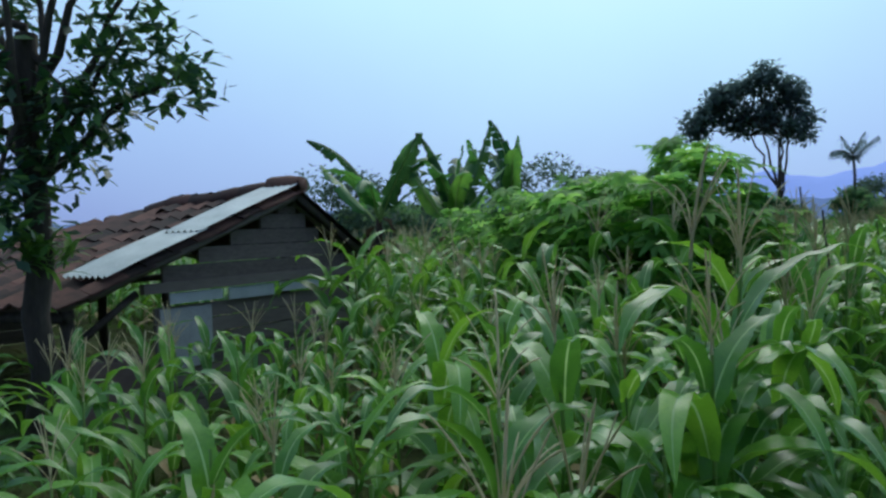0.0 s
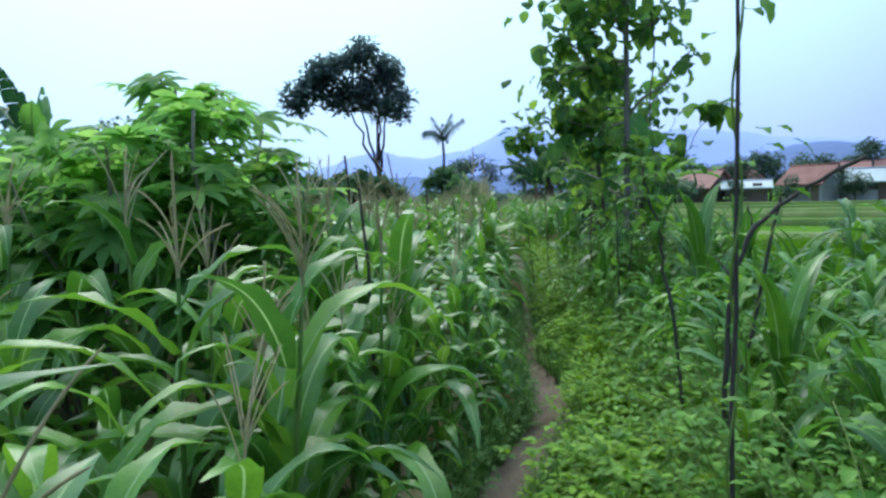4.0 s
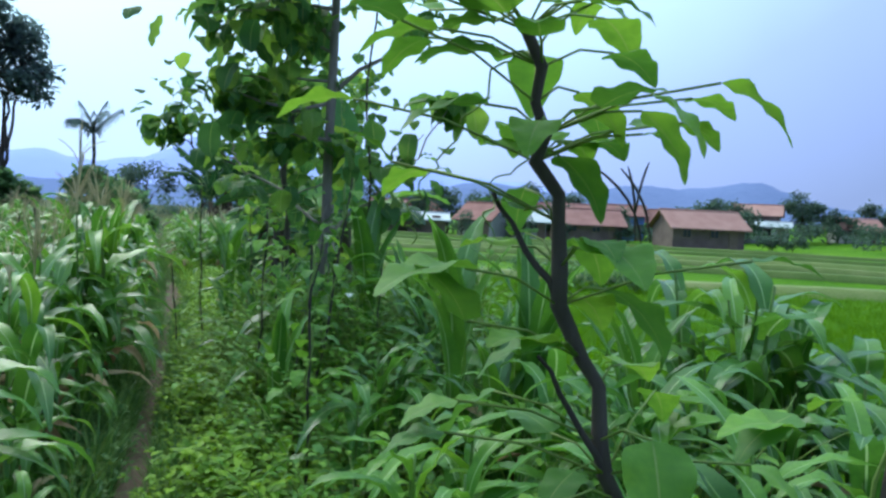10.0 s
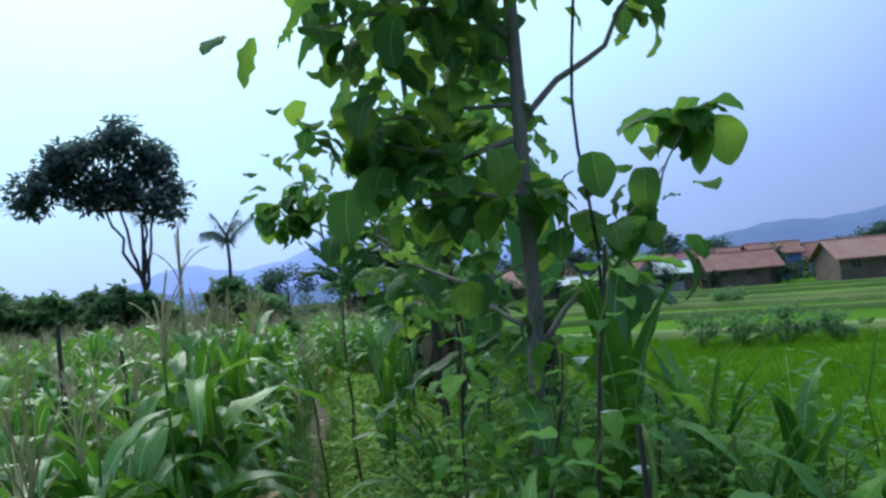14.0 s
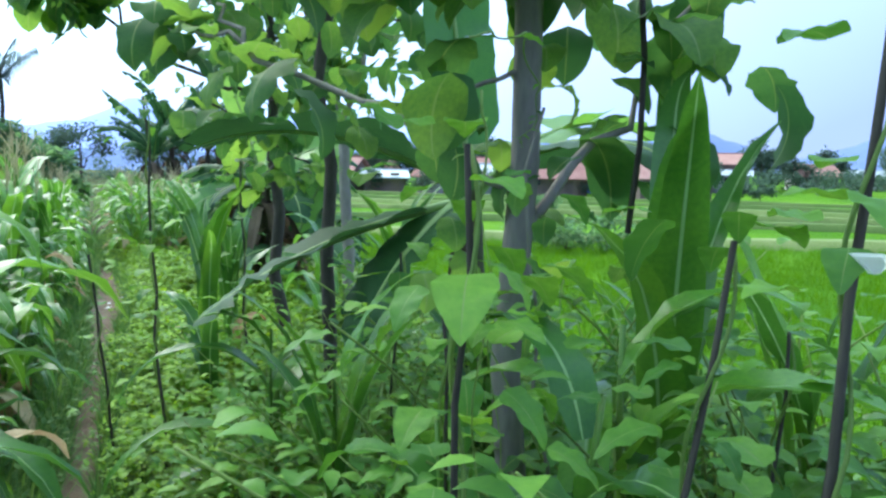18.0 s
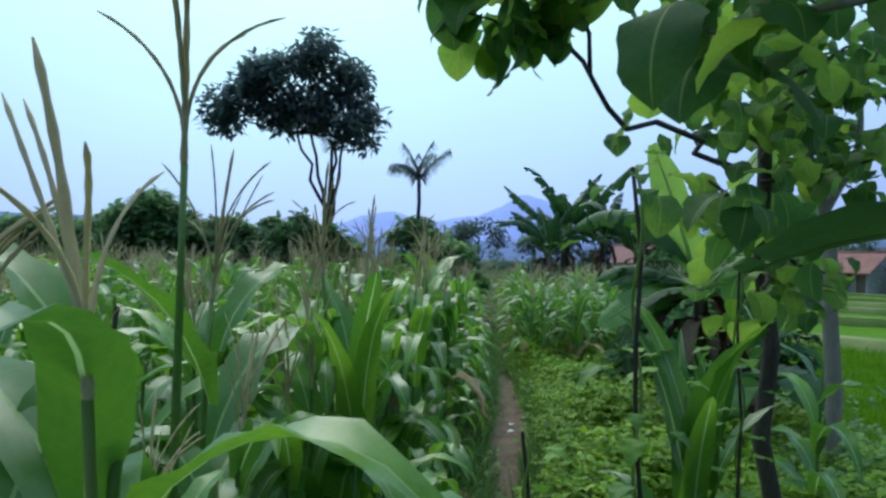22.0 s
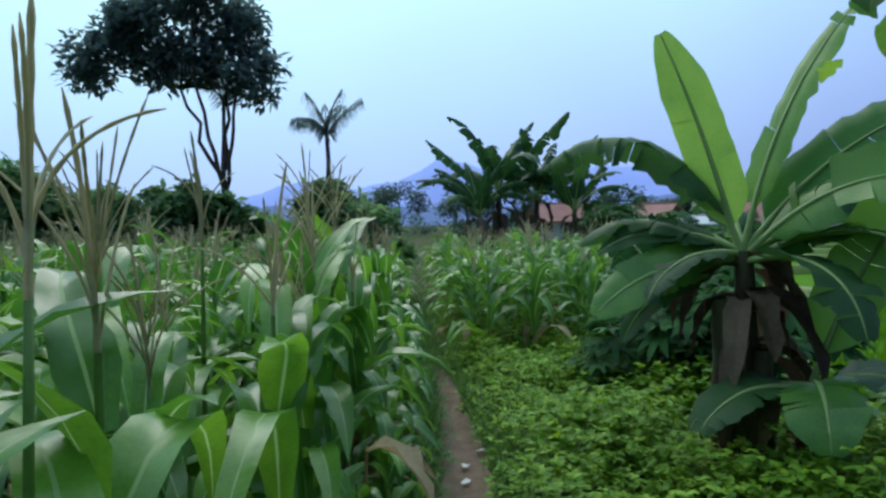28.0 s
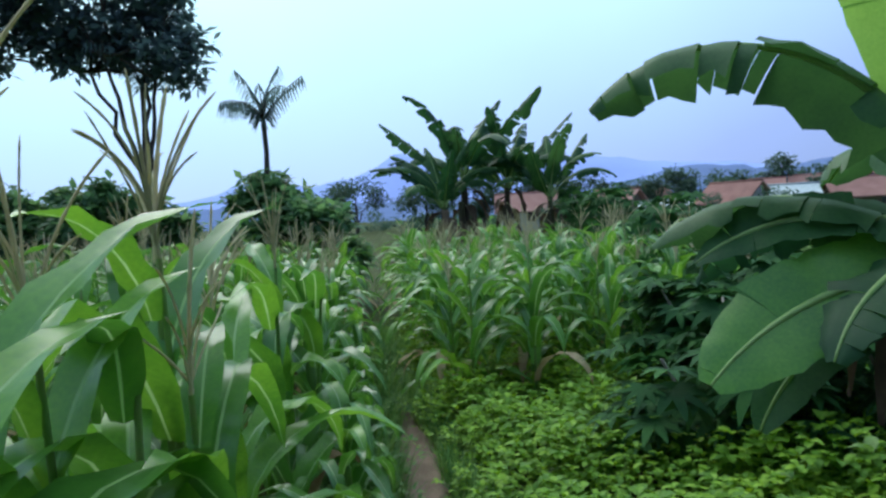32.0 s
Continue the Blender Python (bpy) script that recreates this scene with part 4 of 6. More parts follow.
for k, (x, y, h, rad) in enumerate(((-8.85, 28.6, 3.0, 1.35), (-6.9, 29.3, 2.5, 0.95), (-5.65, 28.8, 2.85, 0.95), (-11.2, 30, 2.3, 1.4), (-14, 31, 2.2, 1.7), (-17.5, 29.5, 2.3, 2.0), (-21, 29, 2.5, 2.4), (-25, 32, 2.7, 2.8), (-4.5, 29, 2.2, 0.7), (-7.8, 30, 2.4, 1.0))):
    round_tree("tree", x, y, h, rad, M_BUSH, "leafy spreading tree in the hedge beyond the corn", "tree", seed=60 + k, trunk_h=0.2, leaf=0.26, per=1900, n_cl=20)
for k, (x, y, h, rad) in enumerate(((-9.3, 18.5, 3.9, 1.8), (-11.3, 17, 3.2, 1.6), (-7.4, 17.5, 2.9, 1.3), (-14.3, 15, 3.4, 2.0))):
    round_tree("tree", x, y, h, rad, M_FAR_HAZED, "dark rounded tree behind the cassava and bananas", "tree", seed=80 + k, trunk_h=0.25, leaf=0.17, per=650)


def teak_leaf_mesh(seed, L, W, droop):
    r = np.random.default_rng(seed)
    p = arch(L, r.uniform(-5, 35), -droop, n=11, az=0, power=0.9, sway=r.normal(0, 0.25))
    u = np.linspace(0, 1, 11)
    w = W * (np.sin(np.pi * u**0.85) ** 0.75 * (1 - 0.04 * np.sin(u * 11 + seed)) + 0.02)
    return to_mesh("leaf", blade(p, w, cols=(-1, -0.5, -0.035, 0.035, 0.5, 1), fold=r.uniform(-0.25, 0.25), wave=r.uniform(0.06, 0.2), wfreq=r.uniform(1.5, 3), phase=r.uniform(0, 6)), [M_TEAK, M_VINESTEM])


TEAK_LEAVES = [teak_leaf_mesh(400 + k, L, W, d) for k, (L, W, d) in enumerate(((0.22, 0.082, 65), (0.2, 0.078, 80), (0.18, 0.07, 45), (0.16, 0.064, 85), (0.25, 0.088, 88), (0.13, 0.052, 50), (0.22, 0.066, 95)))]


def leafy_limb(root, a, b, r0, r1, seed, count, spread=0.1, sag=0.0, start=0.35, wob=0.05, size=1.0, meshes=None, name="branch", bark=None):
    """A branch with big leaves, each an object of its own, from part-way to its tip."""
    r = np.random.default_rng(seed)
    s = limb(a, b, r0, r1, n=8, sag=sag, wob=wob, seed=seed, sides=6)
    part(name, s, bark or M_BARK, root)
    v = s[0][:48].reshape(8, 6, 3).mean(1)
    count = int(count * 4.5)
    for k in range(count):
        u = (start + (1 - start) * (k + r.random()) / count) * 7
        i = min(int(u), 6)
        p = v[i] * (1 - (u - i)) + v[i + 1] * (u - i) + r.normal(0, spread, 3) * [1, 1, 0.5]
        m = Matrix.Translation(p) @ Matrix.Rotation(r.uniform(0, 6.28), 4, "Z") @ Matrix.Rotation(r.normal(0.35, 0.4), 4, "Y") @ Matrix.Scale(size * r.uniform(0.6, 1.25), 4)
        ms = meshes or TEAK_LEAVES
        part("leaf", ms[int(r.integers(0, len(ms)))], None, root, m=m)


def teak_tree():
    root = empty("teak_tree", Matrix.Translation((1.1, 9.87, 0)), "young teak tree with a pale grey trunk and large drooping leaves", "tree")
    part("trunk", limb((0.03, 0, -0.1), (0.05, 0.0, 4.6), 0.042, 0.024, n=10, wob=0.006, seed=2, sides=9), M_BARK, root)
    L = lambda *a, **k: leafy_limb(root, *a, **k)
    L((0.02, 0, 2.28), (0.75, -0.1, 3.0), 0.02, 0.008, 501, 5, start=0.7)
    L((0.02, 0, 2.25), (-0.75, 0.15, 2.35), 0.016, 0.006, 502, 10, sag=-0.08, start=0.45, spread=0.14)
    L((0.02, 0, 1.4), (-0.51, 0.9, 1.84), 0.013, 0.009, 503, 2, start=0.6)
    L((-0.51, 0.9, 1.84), (-0.72, 1.6, 2.0), 0.009, 0.004, 504, 3, start=0.6, spread=0.08)
    L((-0.51, 0.9, 1.84), (-0.6, 1.5, 2.2), 0.009, 0.004, 505, 6, start=0.4, spread=0.12)
    L((0.02, 0, 2.7), (-0.7, 0.0, 3.2), 0.018, 0.006, 506, 14, spread=0.2)
    L((0.02, 0, 3.0), (0.6, 0.25, 3.6), 0.018, 0.006, 507, 12, spread=0.2)
    L((0.02, 0, 3.1), (-0.3, -0.5, 3.7), 0.016, 0.006, 508, 12, spread=0.22)
    L((0.02, 0, 2.0), (-0.45, -0.1, 2.0), 0.012, 0.005, 509, 12, spread=0.18, start=0.2)
    L((0.02, 0, 2.6), (-0.35, 0.35, 2.9), 0.012, 0.005, 510, 12, spread=0.2, start=0.2)
    L((0.02, 0, 3.4), (0.1, 0.4, 4.3), 0.014, 0.006, 511, 12, spread=0.24)
    L((0.02, 0, 3.5), (-0.4, 0.1, 4.3), 0.014, 0.006, 512, 12, spread=0.24)
    L((0.02, 0, 1.3), (0.62, 0.15, 1.8), 0.016, 0.006, 513, 4, start=0.5, spread=0.12)
    L((0.62, 0.15, 1.8), (1.11, 0.5, 2.45), 0.008, 0.004, 514, 5, start=0.85, spread=0.07, size=1.25)
    L((0.45, 0.1, 1.7), (0.75, 0.1, 2.1), 0.008, 0.004, 515, 3, start=0.4, spread=0.1)
    L((0.02, 0, 1.7), (-0.2, 0.1, 1.6), 0.008, 0.004, 516, 5, start=0.1, spread=0.2, size=0.8)
    L((0.02, 0, 2.9), (-0.85, -0.05, 2.75), 0.014, 0.005, 517, 14, start=0.35, spread=0.2)
    L((0.02, 0, 2.4), (-0.6, 0.4, 2.45), 0.012, 0.005, 518, 14, start=0.2, spread=0.2)
    L((0.02, 0, 1.9), (0.3, 0.1, 2.1), 0.008, 0.004, 519, 4, start=0.2, spread=0.15, size=0.9)
    L((0.02, 0, 3.2), (-0.75, 0.1, 3.7), 0.014, 0.005, 520, 14, start=0.3, spread=0.22)
    L((0.03, -0.05, 0.35), (0.04, -0.06, 1.6), 0.005, 0.004, 521, 16, start=0.0, spread=0.16, size=0.5)
    part("vine", tube(np.array([[0.3 + 0.03 * math.sin(k), -0.05, 1.3 + 0.22 * k] for k in range(14)]), 0.008, 5), M_DARKBARK, root, "thin hanging liana")


teak_tree()


def second_tree():
    root = empty("young_tree", Matrix.Translation((1.07, 11.62, 0)), "slender young tree with dark stem and broad leaves at its top", "tree")
    part("trunk", limb((0.04, 0, -0.1), (-0.03, 0, 3.4), 0.036, 0.022, n=10, wob=0.012, seed=12, sides=8), M_DARKBARK, root)
    L = lambda *a, size=1.0, **k: leafy_limb(root, *a, bark=M_DARKBARK, size=0.76 * size, **k)
    L((0, 0, 2.2), (-0.4, 0.1, 2.8), 0.012, 0.005, 532, 10, spread=0.22)
    L((0, 0, 2.3), (0.5, 0.1, 2.7), 0.012, 0.005, 533, 10, spread=0.22)
    L((0, 0, 2.0), (0.45, 0.1, 2.2), 0.012, 0.005, 535, 9, spread=0.2, start=0.1)
    L((0, 0, 2.9), (-0.2, 0.3, 3.4), 0.012, 0.005, 536, 8, spread=0.25)
    # the dense tree beyond it, with one thin bough drooping over the path
    root = empty("young_tree", Matrix.Translation((1.14, 13.42, 0)), "leaning young tree under a dense dark mass of broad leaves", "tree")
    part("trunk", limb((0.14, 0, -0.1), (-0.06, 0, 3.6), 0.045, 0.025, n=10, wob=0.012, seed=14, sides=8), M_DARKBARK, root)
    for k, (a, b, c) in enumerate((((0.02, 0, 1.75), (-0.5, -1.1, 1.78), 11), ((0, 0, 1.9), (0.45, -0.2, 2.0), 12), ((0, 0, 2.0), (-0.42, -0.95, 2.2), 13), ((0, 0, 2.1), (0.1, -0.5, 2.3), 12), ((0, 0, 2.3), (-0.36, -0.85, 2.7), 13), ((0, 0, 2.3), (0.55, 0.1, 2.6), 13), ((0, 0, 2.6), (-0.25, -0.45, 3.0), 12), ((0, 0, 2.7), (0.4, -0.3, 3.1), 12), ((0, 0, 3.0), (-0.3, -0.3, 3.5), 11), ((0, 0, 3.0), (0.4, 0.2, 3.6), 10), ((0.03, 0, 1.5), (-0.1, -0.5, 1.35), 9), ((0.03, 0, 1.6), (0.25, -0.1, 1.5), 8))):
        L(a, b, 0.012, 0.005, 550 + k, 0.72 * c, spread=0.15, start=0.3 if b[1] < -0.6 else 0.15)
    L((0, 0, 1.95), (-0.77, -1.2, 1.92), 0.012, 0.009, 570, 1, start=0.8, spread=0.04, sag=-0.03)
    L((-0.77, -1.2, 1.92), (-1.12, -1.62, 2.3), 0.009, 0.005, 571, 9, start=0.75, spread=0.1, size=0.95)
    L((-1.0, -1.45, 2.12), (-1.24, -1.6, 2.14), 0.005, 0.003, 572, 5, start=0.4, spread=0.07)
    L((-0.9, -1.35, 2.05), (-1.05, -1.6, 2.6), 0.008, 0.004, 573, 9, start=0.35, spread=0.14)
    r2 = empty("young_tree", Matrix.Translation((2.14, 15.1, 0)), "forked grey young tree with broad leaves beside the bean crop", "tree")
    part("trunk", limb((0.05, 0, -0.1), (-0.02, 0, 1.75), 0.06, 0.05, n=8, wob=0.012, seed=13, sides=8), M_BARK, r2)
    for k, (a, b) in enumerate((((-0.02, 0, 1.75), (-0.4, 0, 2.9)), ((-0.02, 0, 1.75), (0.3, 0.1, 3.0)))):
        leafy_limb(r2, a, b, 0.035, 0.014, 540 + k, 13, spread=0.2, start=0.35)
        leafy_limb(r2, b, (b[0] - 0.35 + 0.6 * k, 0.1, b[2] + 0.5), 0.014, 0.004, 545 + k, 12, spread=0.24, start=0.1)


second_tree()


def hut_tree():
    r = np.random.default_rng(77)
    root = empty("tree", Matrix.Translation((-5.28, 1.62, 0)), "tree with a thick dark trunk and glossy leaves beside the hut", "tree")
    part("trunk", limb((0.05, 0, -0.1), (-0.02, 0.05, 2.9), 0.095, 0.07, n=9, wob=0.015, seed=5, sides=10), M_DARKBARK, root)
    ends = [(0.7, 0.45, 3.5), (0.55, 0.4, 2.9), (0.8, 0.6, 2.6), (-0.6, 0.2, 3.2), (-1.2, 0.1, 2.7), (0.2, -0.3, 3.7), (-0.3, 0.4, 4.0), (0.6, 0.2, 4.2), (-0.9, 0, 3.9), (0.35, 0.3, 2.5), (-0.2, -0.2, 2.6), (0.75, 0.6, 4.0), (-0.5, -0.3, 2.2), (0.15, 0.1, 2.1), (-1.7, 0.1, 3.4), (0.05, -0.25, 1.75), (-0.4, -0.2, 1.8), (0.3, 0.2, 2.3), (-0.9, -0.2, 2.3), (-0.7, -0.2, 2.9)]
    for k, e in enumerate(ends):
        part("branch", limb((-0.02, 0.05, 1.8 + 0.06 * k), e, 0.035, 0.01, seed=600 + k, sag=0.05, sides=6), M_DARKBARK, root)
    pts = clumps(r, np.array(ends), r.uniform(0.3, 0.48, len(ends)), 1350, 0.8)
    part("crown", leaf_cards(pts, 0.13, r), M_HUTTREE, root)
    fern = [blade(np.array([0.12, 0.02, 1.42]) + arch(r.uniform(0.16, 0.34), r.uniform(10, 80), r.uniform(-80, -10), n=5, az=r.uniform(0, 6.28), start=r.normal(0, 0.06, 3)), [0.006, 0.016, 0.018, 0.012, 0.002], cols=(-1, 0, 1), rib=None) for _ in range(70)]
    part("fern", join(fern), M_GRASS, root, "light green fern growing on the trunk")


hut_tree()


# ---------------- banana plants ----------------
def banana_leaf(L, W, e0, e1, seed, torn=0.5, n=27, start=(0, 0, 0), az=0.0, sway=0.0, twist=0.0):
    """A great leaf on a thick midrib, its blade torn into strips across."""
    r = np.random.default_rng(seed)
    p = arch(L, e0, e1, n=n, az=az, sway=sway, power=1.5, start=start)
    t = np.gradient(p, axis=0)
    t /= np.linalg.norm(t, axis=1, keepdims=True)
    s = np.cross(t, [0, 0, 1.0])
    s /= np.linalg.norm(s, axis=1, keepdims=True) + 1e-9
    up = np.cross(s, t)
    c, d = math.cos(twist), math.sin(twist)
    s, up = s * c + up * d, up * c - s * d
    u = np.linspace(0, 1, n)
    stalk = 0.16
    w = W * np.clip((u - stalk) / 0.10, 0, 1) ** 0.6 * np.clip((1.02 - u) / 0.28, 0, 1) ** 0.55
    sh = [slot(tube(p, np.linspace(0.022, 0.004, n), 5), 1)]
    for sg in (-1, 1):
        i = int(stalk * n)
        while i < n - 1:
            j = min(n - 1, i + (int(r.integers(1, 5)) if r.random() < torn else int(r.integers(5, 13))))
            k = np.linspace(i, j, max(2, (j - i) + 1))
            k[-1] -= r.uniform(0, 0.14) * (j < n - 1) * (torn > 0.05)
            idx = np.arange(n)
            P = np.stack([np.interp(k, idx, p[:, q]) for q in range(3)], 1)
            S = np.stack([np.interp(k, idx, s[:, q]) for q in range(3)], 1)
            U = np.stack([np.interp(k, idx, up[:, q]) for q in range(3)], 1)
            T = np.stack([np.interp(k, idx, t[:, q]) for q in range(3)], 1)
            Wk = np.interp(k, idx, w)
            drop = (r.uniform(-0.1, 0.25) if torn > 0.05 else 0.05) + torn * r.uniform(0.35 * (torn > 0.7), 1.1)
            Wk = Wk * r.uniform(1 - 0.28 * torn, 1.04, len(k))
            rip = r.normal(0, 0.05, len(k))
            cols = []
            for f in (0.03, 0.36, 0.7, 1.0):
                lift = 0.22 * f - drop * f * f
                cols.append(P + S * sg * (f * Wk * math.sqrt(max(0.15, 1 - (drop * f) ** 2 * 0.6)))[:, None] + U * (Wk * lift + Wk * f * rip)[:, None] + T * (Wk * 0.18 * f)[:, None])
            v = np.stack(cols, 1).reshape(-1, 3)
            f4 = grid_faces(len(k), 4)
            sh.append((v, f4, np.zeros(len(f4), int)))
            i = j
    return join(sh)


def banana_plant(x, y, h, seed, label, leaves, stems=1, lean=0.0, scale=1.0, z=0.0, dead=11):
    """leaves: (azimuth, length, half width, slope at the base, slope at the tip, torn, old, and maybe a twist) in metres, degrees and radians."""
    r = np.random.default_rng(seed)
    root = empty("banana_plant", Matrix.Translation((x, y, z)) @ Matrix.Scale(scale, 4), label, "banana plant")
    for k in range(stems):
        a = 6.28 * k / max(1, stems) + 1
        o = (0.085 * math.cos(a) * (k > 0), 0.085 * math.sin(a) * (k > 0), -0.1)
        part("stem", limb(o, (o[0] * 1.5 + lean, o[1] * 1.5, h * (1 - 0.2 * k)), 0.095, 0.05, n=8, wob=0.012, seed=seed + k, sides=10), M_BANSTEM, root)
    for k in range(dead):
        p = arch(r.uniform(0.35, 0.75), 5, -89, n=6, az=r.uniform(0, 6.28), power=0.5, start=(lean * 0.5, 0, h * r.uniform(0.5, 0.98)))
        part("dead_leaf", slot(blade(p, [0.03, 0.06, 0.07, 0.06, 0.05, 0.01], fold=0.6, wave=0.4), 0), M_BANDEAD, root, "withered brown leaf hanging down the stem")
    for k, (az, L, W, e0, e1, torn, old, *turned) in enumerate(leaves):
        s = banana_leaf(L, W, e0, e1, seed * 10 + k, torn, start=(lean, 0, h * (0.92 + 0.08 * r.random())), az=math.radians(az), sway=r.normal(0, 0.15), twist=r.normal(0, 0.25) + sum(turned))
        part("leaf", s, [(M_BANANA, M_BANDARK, M_BANNEW)[int(old)], M_BANRIB], root)
    return root


# azimuth 0 is to the east, 90 up the field
banana_plant(1.62, 16.4, 1.32, 61, "banana plant with upright pale new leaf and drooping torn leaves", [
    (160, 1.38, 0.135, 75, 66, 0.02, 2, 1.4), (-24, 1.45, 0.13, 78, 48, 0.4, 2, -1.2), (156, 1.5, 0.2, 70, -50, 0.95, 1), (148, 1.05, 0.16, 38, -45, 0.9, 1), (-28, 0.62, 0.12, 24, 12, 0.1, 0, -0.9), (172, 0.9, 0.16, -4, -52, 0.25, 0, 0.6),
    (170, 0.85, 0.1, -16, -72, 0.3, 1, 0.8), (158, 0.85, 0.09, 24, -42, 0.2, 1, 0.7), (-20, 1.25, 0.2, 54, 14, 0.25, 0, -1.0), (-42, 1.1, 0.2, 28, -55, 0.5, 1), (-70, 1.0, 0.2, 12, -72, 0.6, 1), (80, 1.2, 0.18, 45, -40, 0.8, 1), (120, 1.1, 0.17, 30, -65, 1.0, 1),
    (20, 1.3, 0.2, 40, -35, 0.6, 1), (-45, 1.15, 0.2, 46, -20, 0.4, 0, -0.7), (-10, 1.1, 0.19, 30, -60, 0.7, 1), (195, 0.7, 0.13, 8, -70, 0.5, 1)], stems=3, dead=20)
banana_plant(1.86, 16.15, 0.62, 71, "young banana sucker with broad drooping leaves beside an older plant", [
    (-22, 1.35, 0.19, 72, 46, 0.1, 2, -1.0), (-60, 0.85, 0.2, 34, -72, 0.3, 1), (250, 0.8, 0.19, 30, -80, 0.3, 0), (200, 0.75, 0.15, 18, -60, 0.2, 1), (175, 0.7, 0.13, 6, -66, 0.2, 1), (-20, 0.8, 0.18, 24, -60, 0.2, 1)], stems=1, dead=4)
banana_plant(1.5, 11.0, 1.42, 62, "young banana plant with dark horizontal leaves under the teak", [
    (168, 1.15, 0.2, 28, -28, 0.15, 1), (182, 1.15, 0.2, -12, -40, 0.15, 1), (215, 0.9, 0.18, -20, -70, 0.2, 1), (100, 1.2, 0.17, 82, 70, 0.05, 0), (10, 1.1, 0.16, 45, -30, 0.3, 0), (300, 1.0, 0.16, 35, -45, 0.3, 1)], stems=2, dead=0)
ALL = [(k * 40 + 15, 1.5 + 0.2 * (k % 3), 0.19, 76 - 9 * (k % 5), 40 - 30 * (k % 4), 0.6 + 0.2 * (k % 3), k % 3 == 2) for k in range(12)]
banana_plant(-8.9, 10.2, 1.6, 63, "tall banana plant with ragged upright leaves behind the hut", ALL, stems=2, scale=1.12)
banana_plant(-7.7, 10.9, 1.5, 64, "banana plant with torn upright leaves behind the hut", [(a + 20, L, W, e0 + 12, e1 + 30, t, o) for a, L, W, e0, e1, t, o in ALL], stems=2, scale=1.05)
banana_plant(-7.0, 11.9, 1.9, 65, "banana plant with torn leaves beyond the hut", [(a + 50, L, W, e0 + 14, e1 + 30, t, o) for a, L, W, e0, e1, t, o in ALL[:7]], stems=1, scale=0.98)
for k, (x, y, sc) in enumerate(((1.5, 30.2, 1.3), (2.5, 30.8, 1.2), (3.3, 30.2, 1.05), (1.0, 29.6, 1.0))):
    banana_plant(x, y, 1.7, 66 + k, "old banana plant with wind-torn dark leaves at the field's end", [(a + 33 * k, L, W, e0, e1, 0.9, 1) for a, L, W, e0, e1, t, o in ALL], stems=2, scale=sc)


# ---------------- cassava ----------------
def palmate(r, L=0.17):
    out = []
    for a in np.linspace(-1.9, 1.9, 7):
        p = arch(L * 1.15 * (1 - 0.12 * abs(a)), 8, -40, n=4, az=a)
        out.append(blade(p, [0.007, 0.026, 0.022, 0.003], cols=(-1, 0, 1), fold=0.15, rib=None))
    return join(out)


def cassava(x, y, h, seed, n=5, mat=None, label="bushy cassava plant with hand-shaped leaves on thin stems"):
    r = np.random.default_rng(seed)
    root = empty("cassava_plant", Matrix.Translation((x, y, 0)), label, "cassava plant", "cassava patch")
    lf = palmate(r)
    crown = []
    for k in range(n):
        a = 6.28 * k / n + r.normal(0, 0.3)
        tip = np.array([math.cos(a) * 0.45, math.sin(a) * 0.45, h * r.uniform(0.68, 1.06)])
        part("stem", limb((0.03 * math.cos(a), 0.03 * math.sin(a), -0.05), tip, 0.016, 0.008, seed=seed + k, sides=6), M_BARK, root)
        for _ in range(46):
            o = tip * [1, 1, 0] * r.uniform(0.6, 1.1) + [0, 0, tip[2] - abs(r.normal(0, 0.45))]
            b = r.uniform(0, 6.28)
            q = o + np.array([math.cos(b), math.sin(b), 0.35]) * r.uniform(0.12, 0.28)
            m = Matrix.Translation(q) @ Matrix.Rotation(b, 4, "Z") @ Matrix.Rotation(r.normal(0.35, 0.3), 4, "Y") @ Matrix.Scale(r.uniform(0.7, 1.35), 4)
            crown.append(moved(lf, m))
    part("foliage", join(crown), mat or M_CASSAVA, root)


for k, (x, y, h) in enumerate(((-1.85, 5.6, 2.0), (-2.3, 6.1, 2.1), (-2.4, 5.3, 1.9), (-2.9, 5.8, 1.95), (-3.3, 6.4, 1.9), (-2.9, 6.8, 2.0), (-3.9, 6.8, 1.8), (-4.5, 7.4, 1.8), (-3.6, 7.4, 1.9), (-5.2, 8.0, 1.85), (-4.6, 8.4, 1.9), (-5.9, 8.8, 1.9))):
    cassava(x, y, h, 700 + 10 * k)


for k, (x, y, h) in enumerate(((1.75, 18.4, 1.15), (2.1, 19.1, 1.3), (2.6, 18.1, 1.2), (2.9, 20.6, 1.6), (3.2, 22.6, 1.7), (3.4, 25, 1.9), (3.7, 28, 2.1), (4.0, 31, 2.2), (2.3, 20.2, 1.2))):
    cassava(x, y, h * 0.85, 900 + 10 * k, 4, M_SHRUB, "dark green cassava bush at the edge of the bean crop")


# ---------------- bean stakes ----------------
def bean_leaf_mesh(seed):
    r = np.random.default_rng(seed)
    L = r.uniform(0.1, 0.14)
    p = arch(L, 14, -34, n=14, az=0)
    u = np.linspace(0, 1, 14)
    w = L * 0.37 * np.sin(np.pi * u**0.6) ** 0.7 * (1 - 0.3 * u) + 0.0012
    return to_mesh("leaf", blade(p, w, cols=(-1, -0.75, -0.4, -0.03, 0.03, 0.4, 0.75, 1), fold=r.uniform(0.05, 0.25), wave=0.12, wfreq=2.5, phase=r.uniform(0, 6)), [M_VINE, M_VINESTEM])


BEAN_LEAVES = [bean_leaf_mesh(800 + k) for k in range(4)]


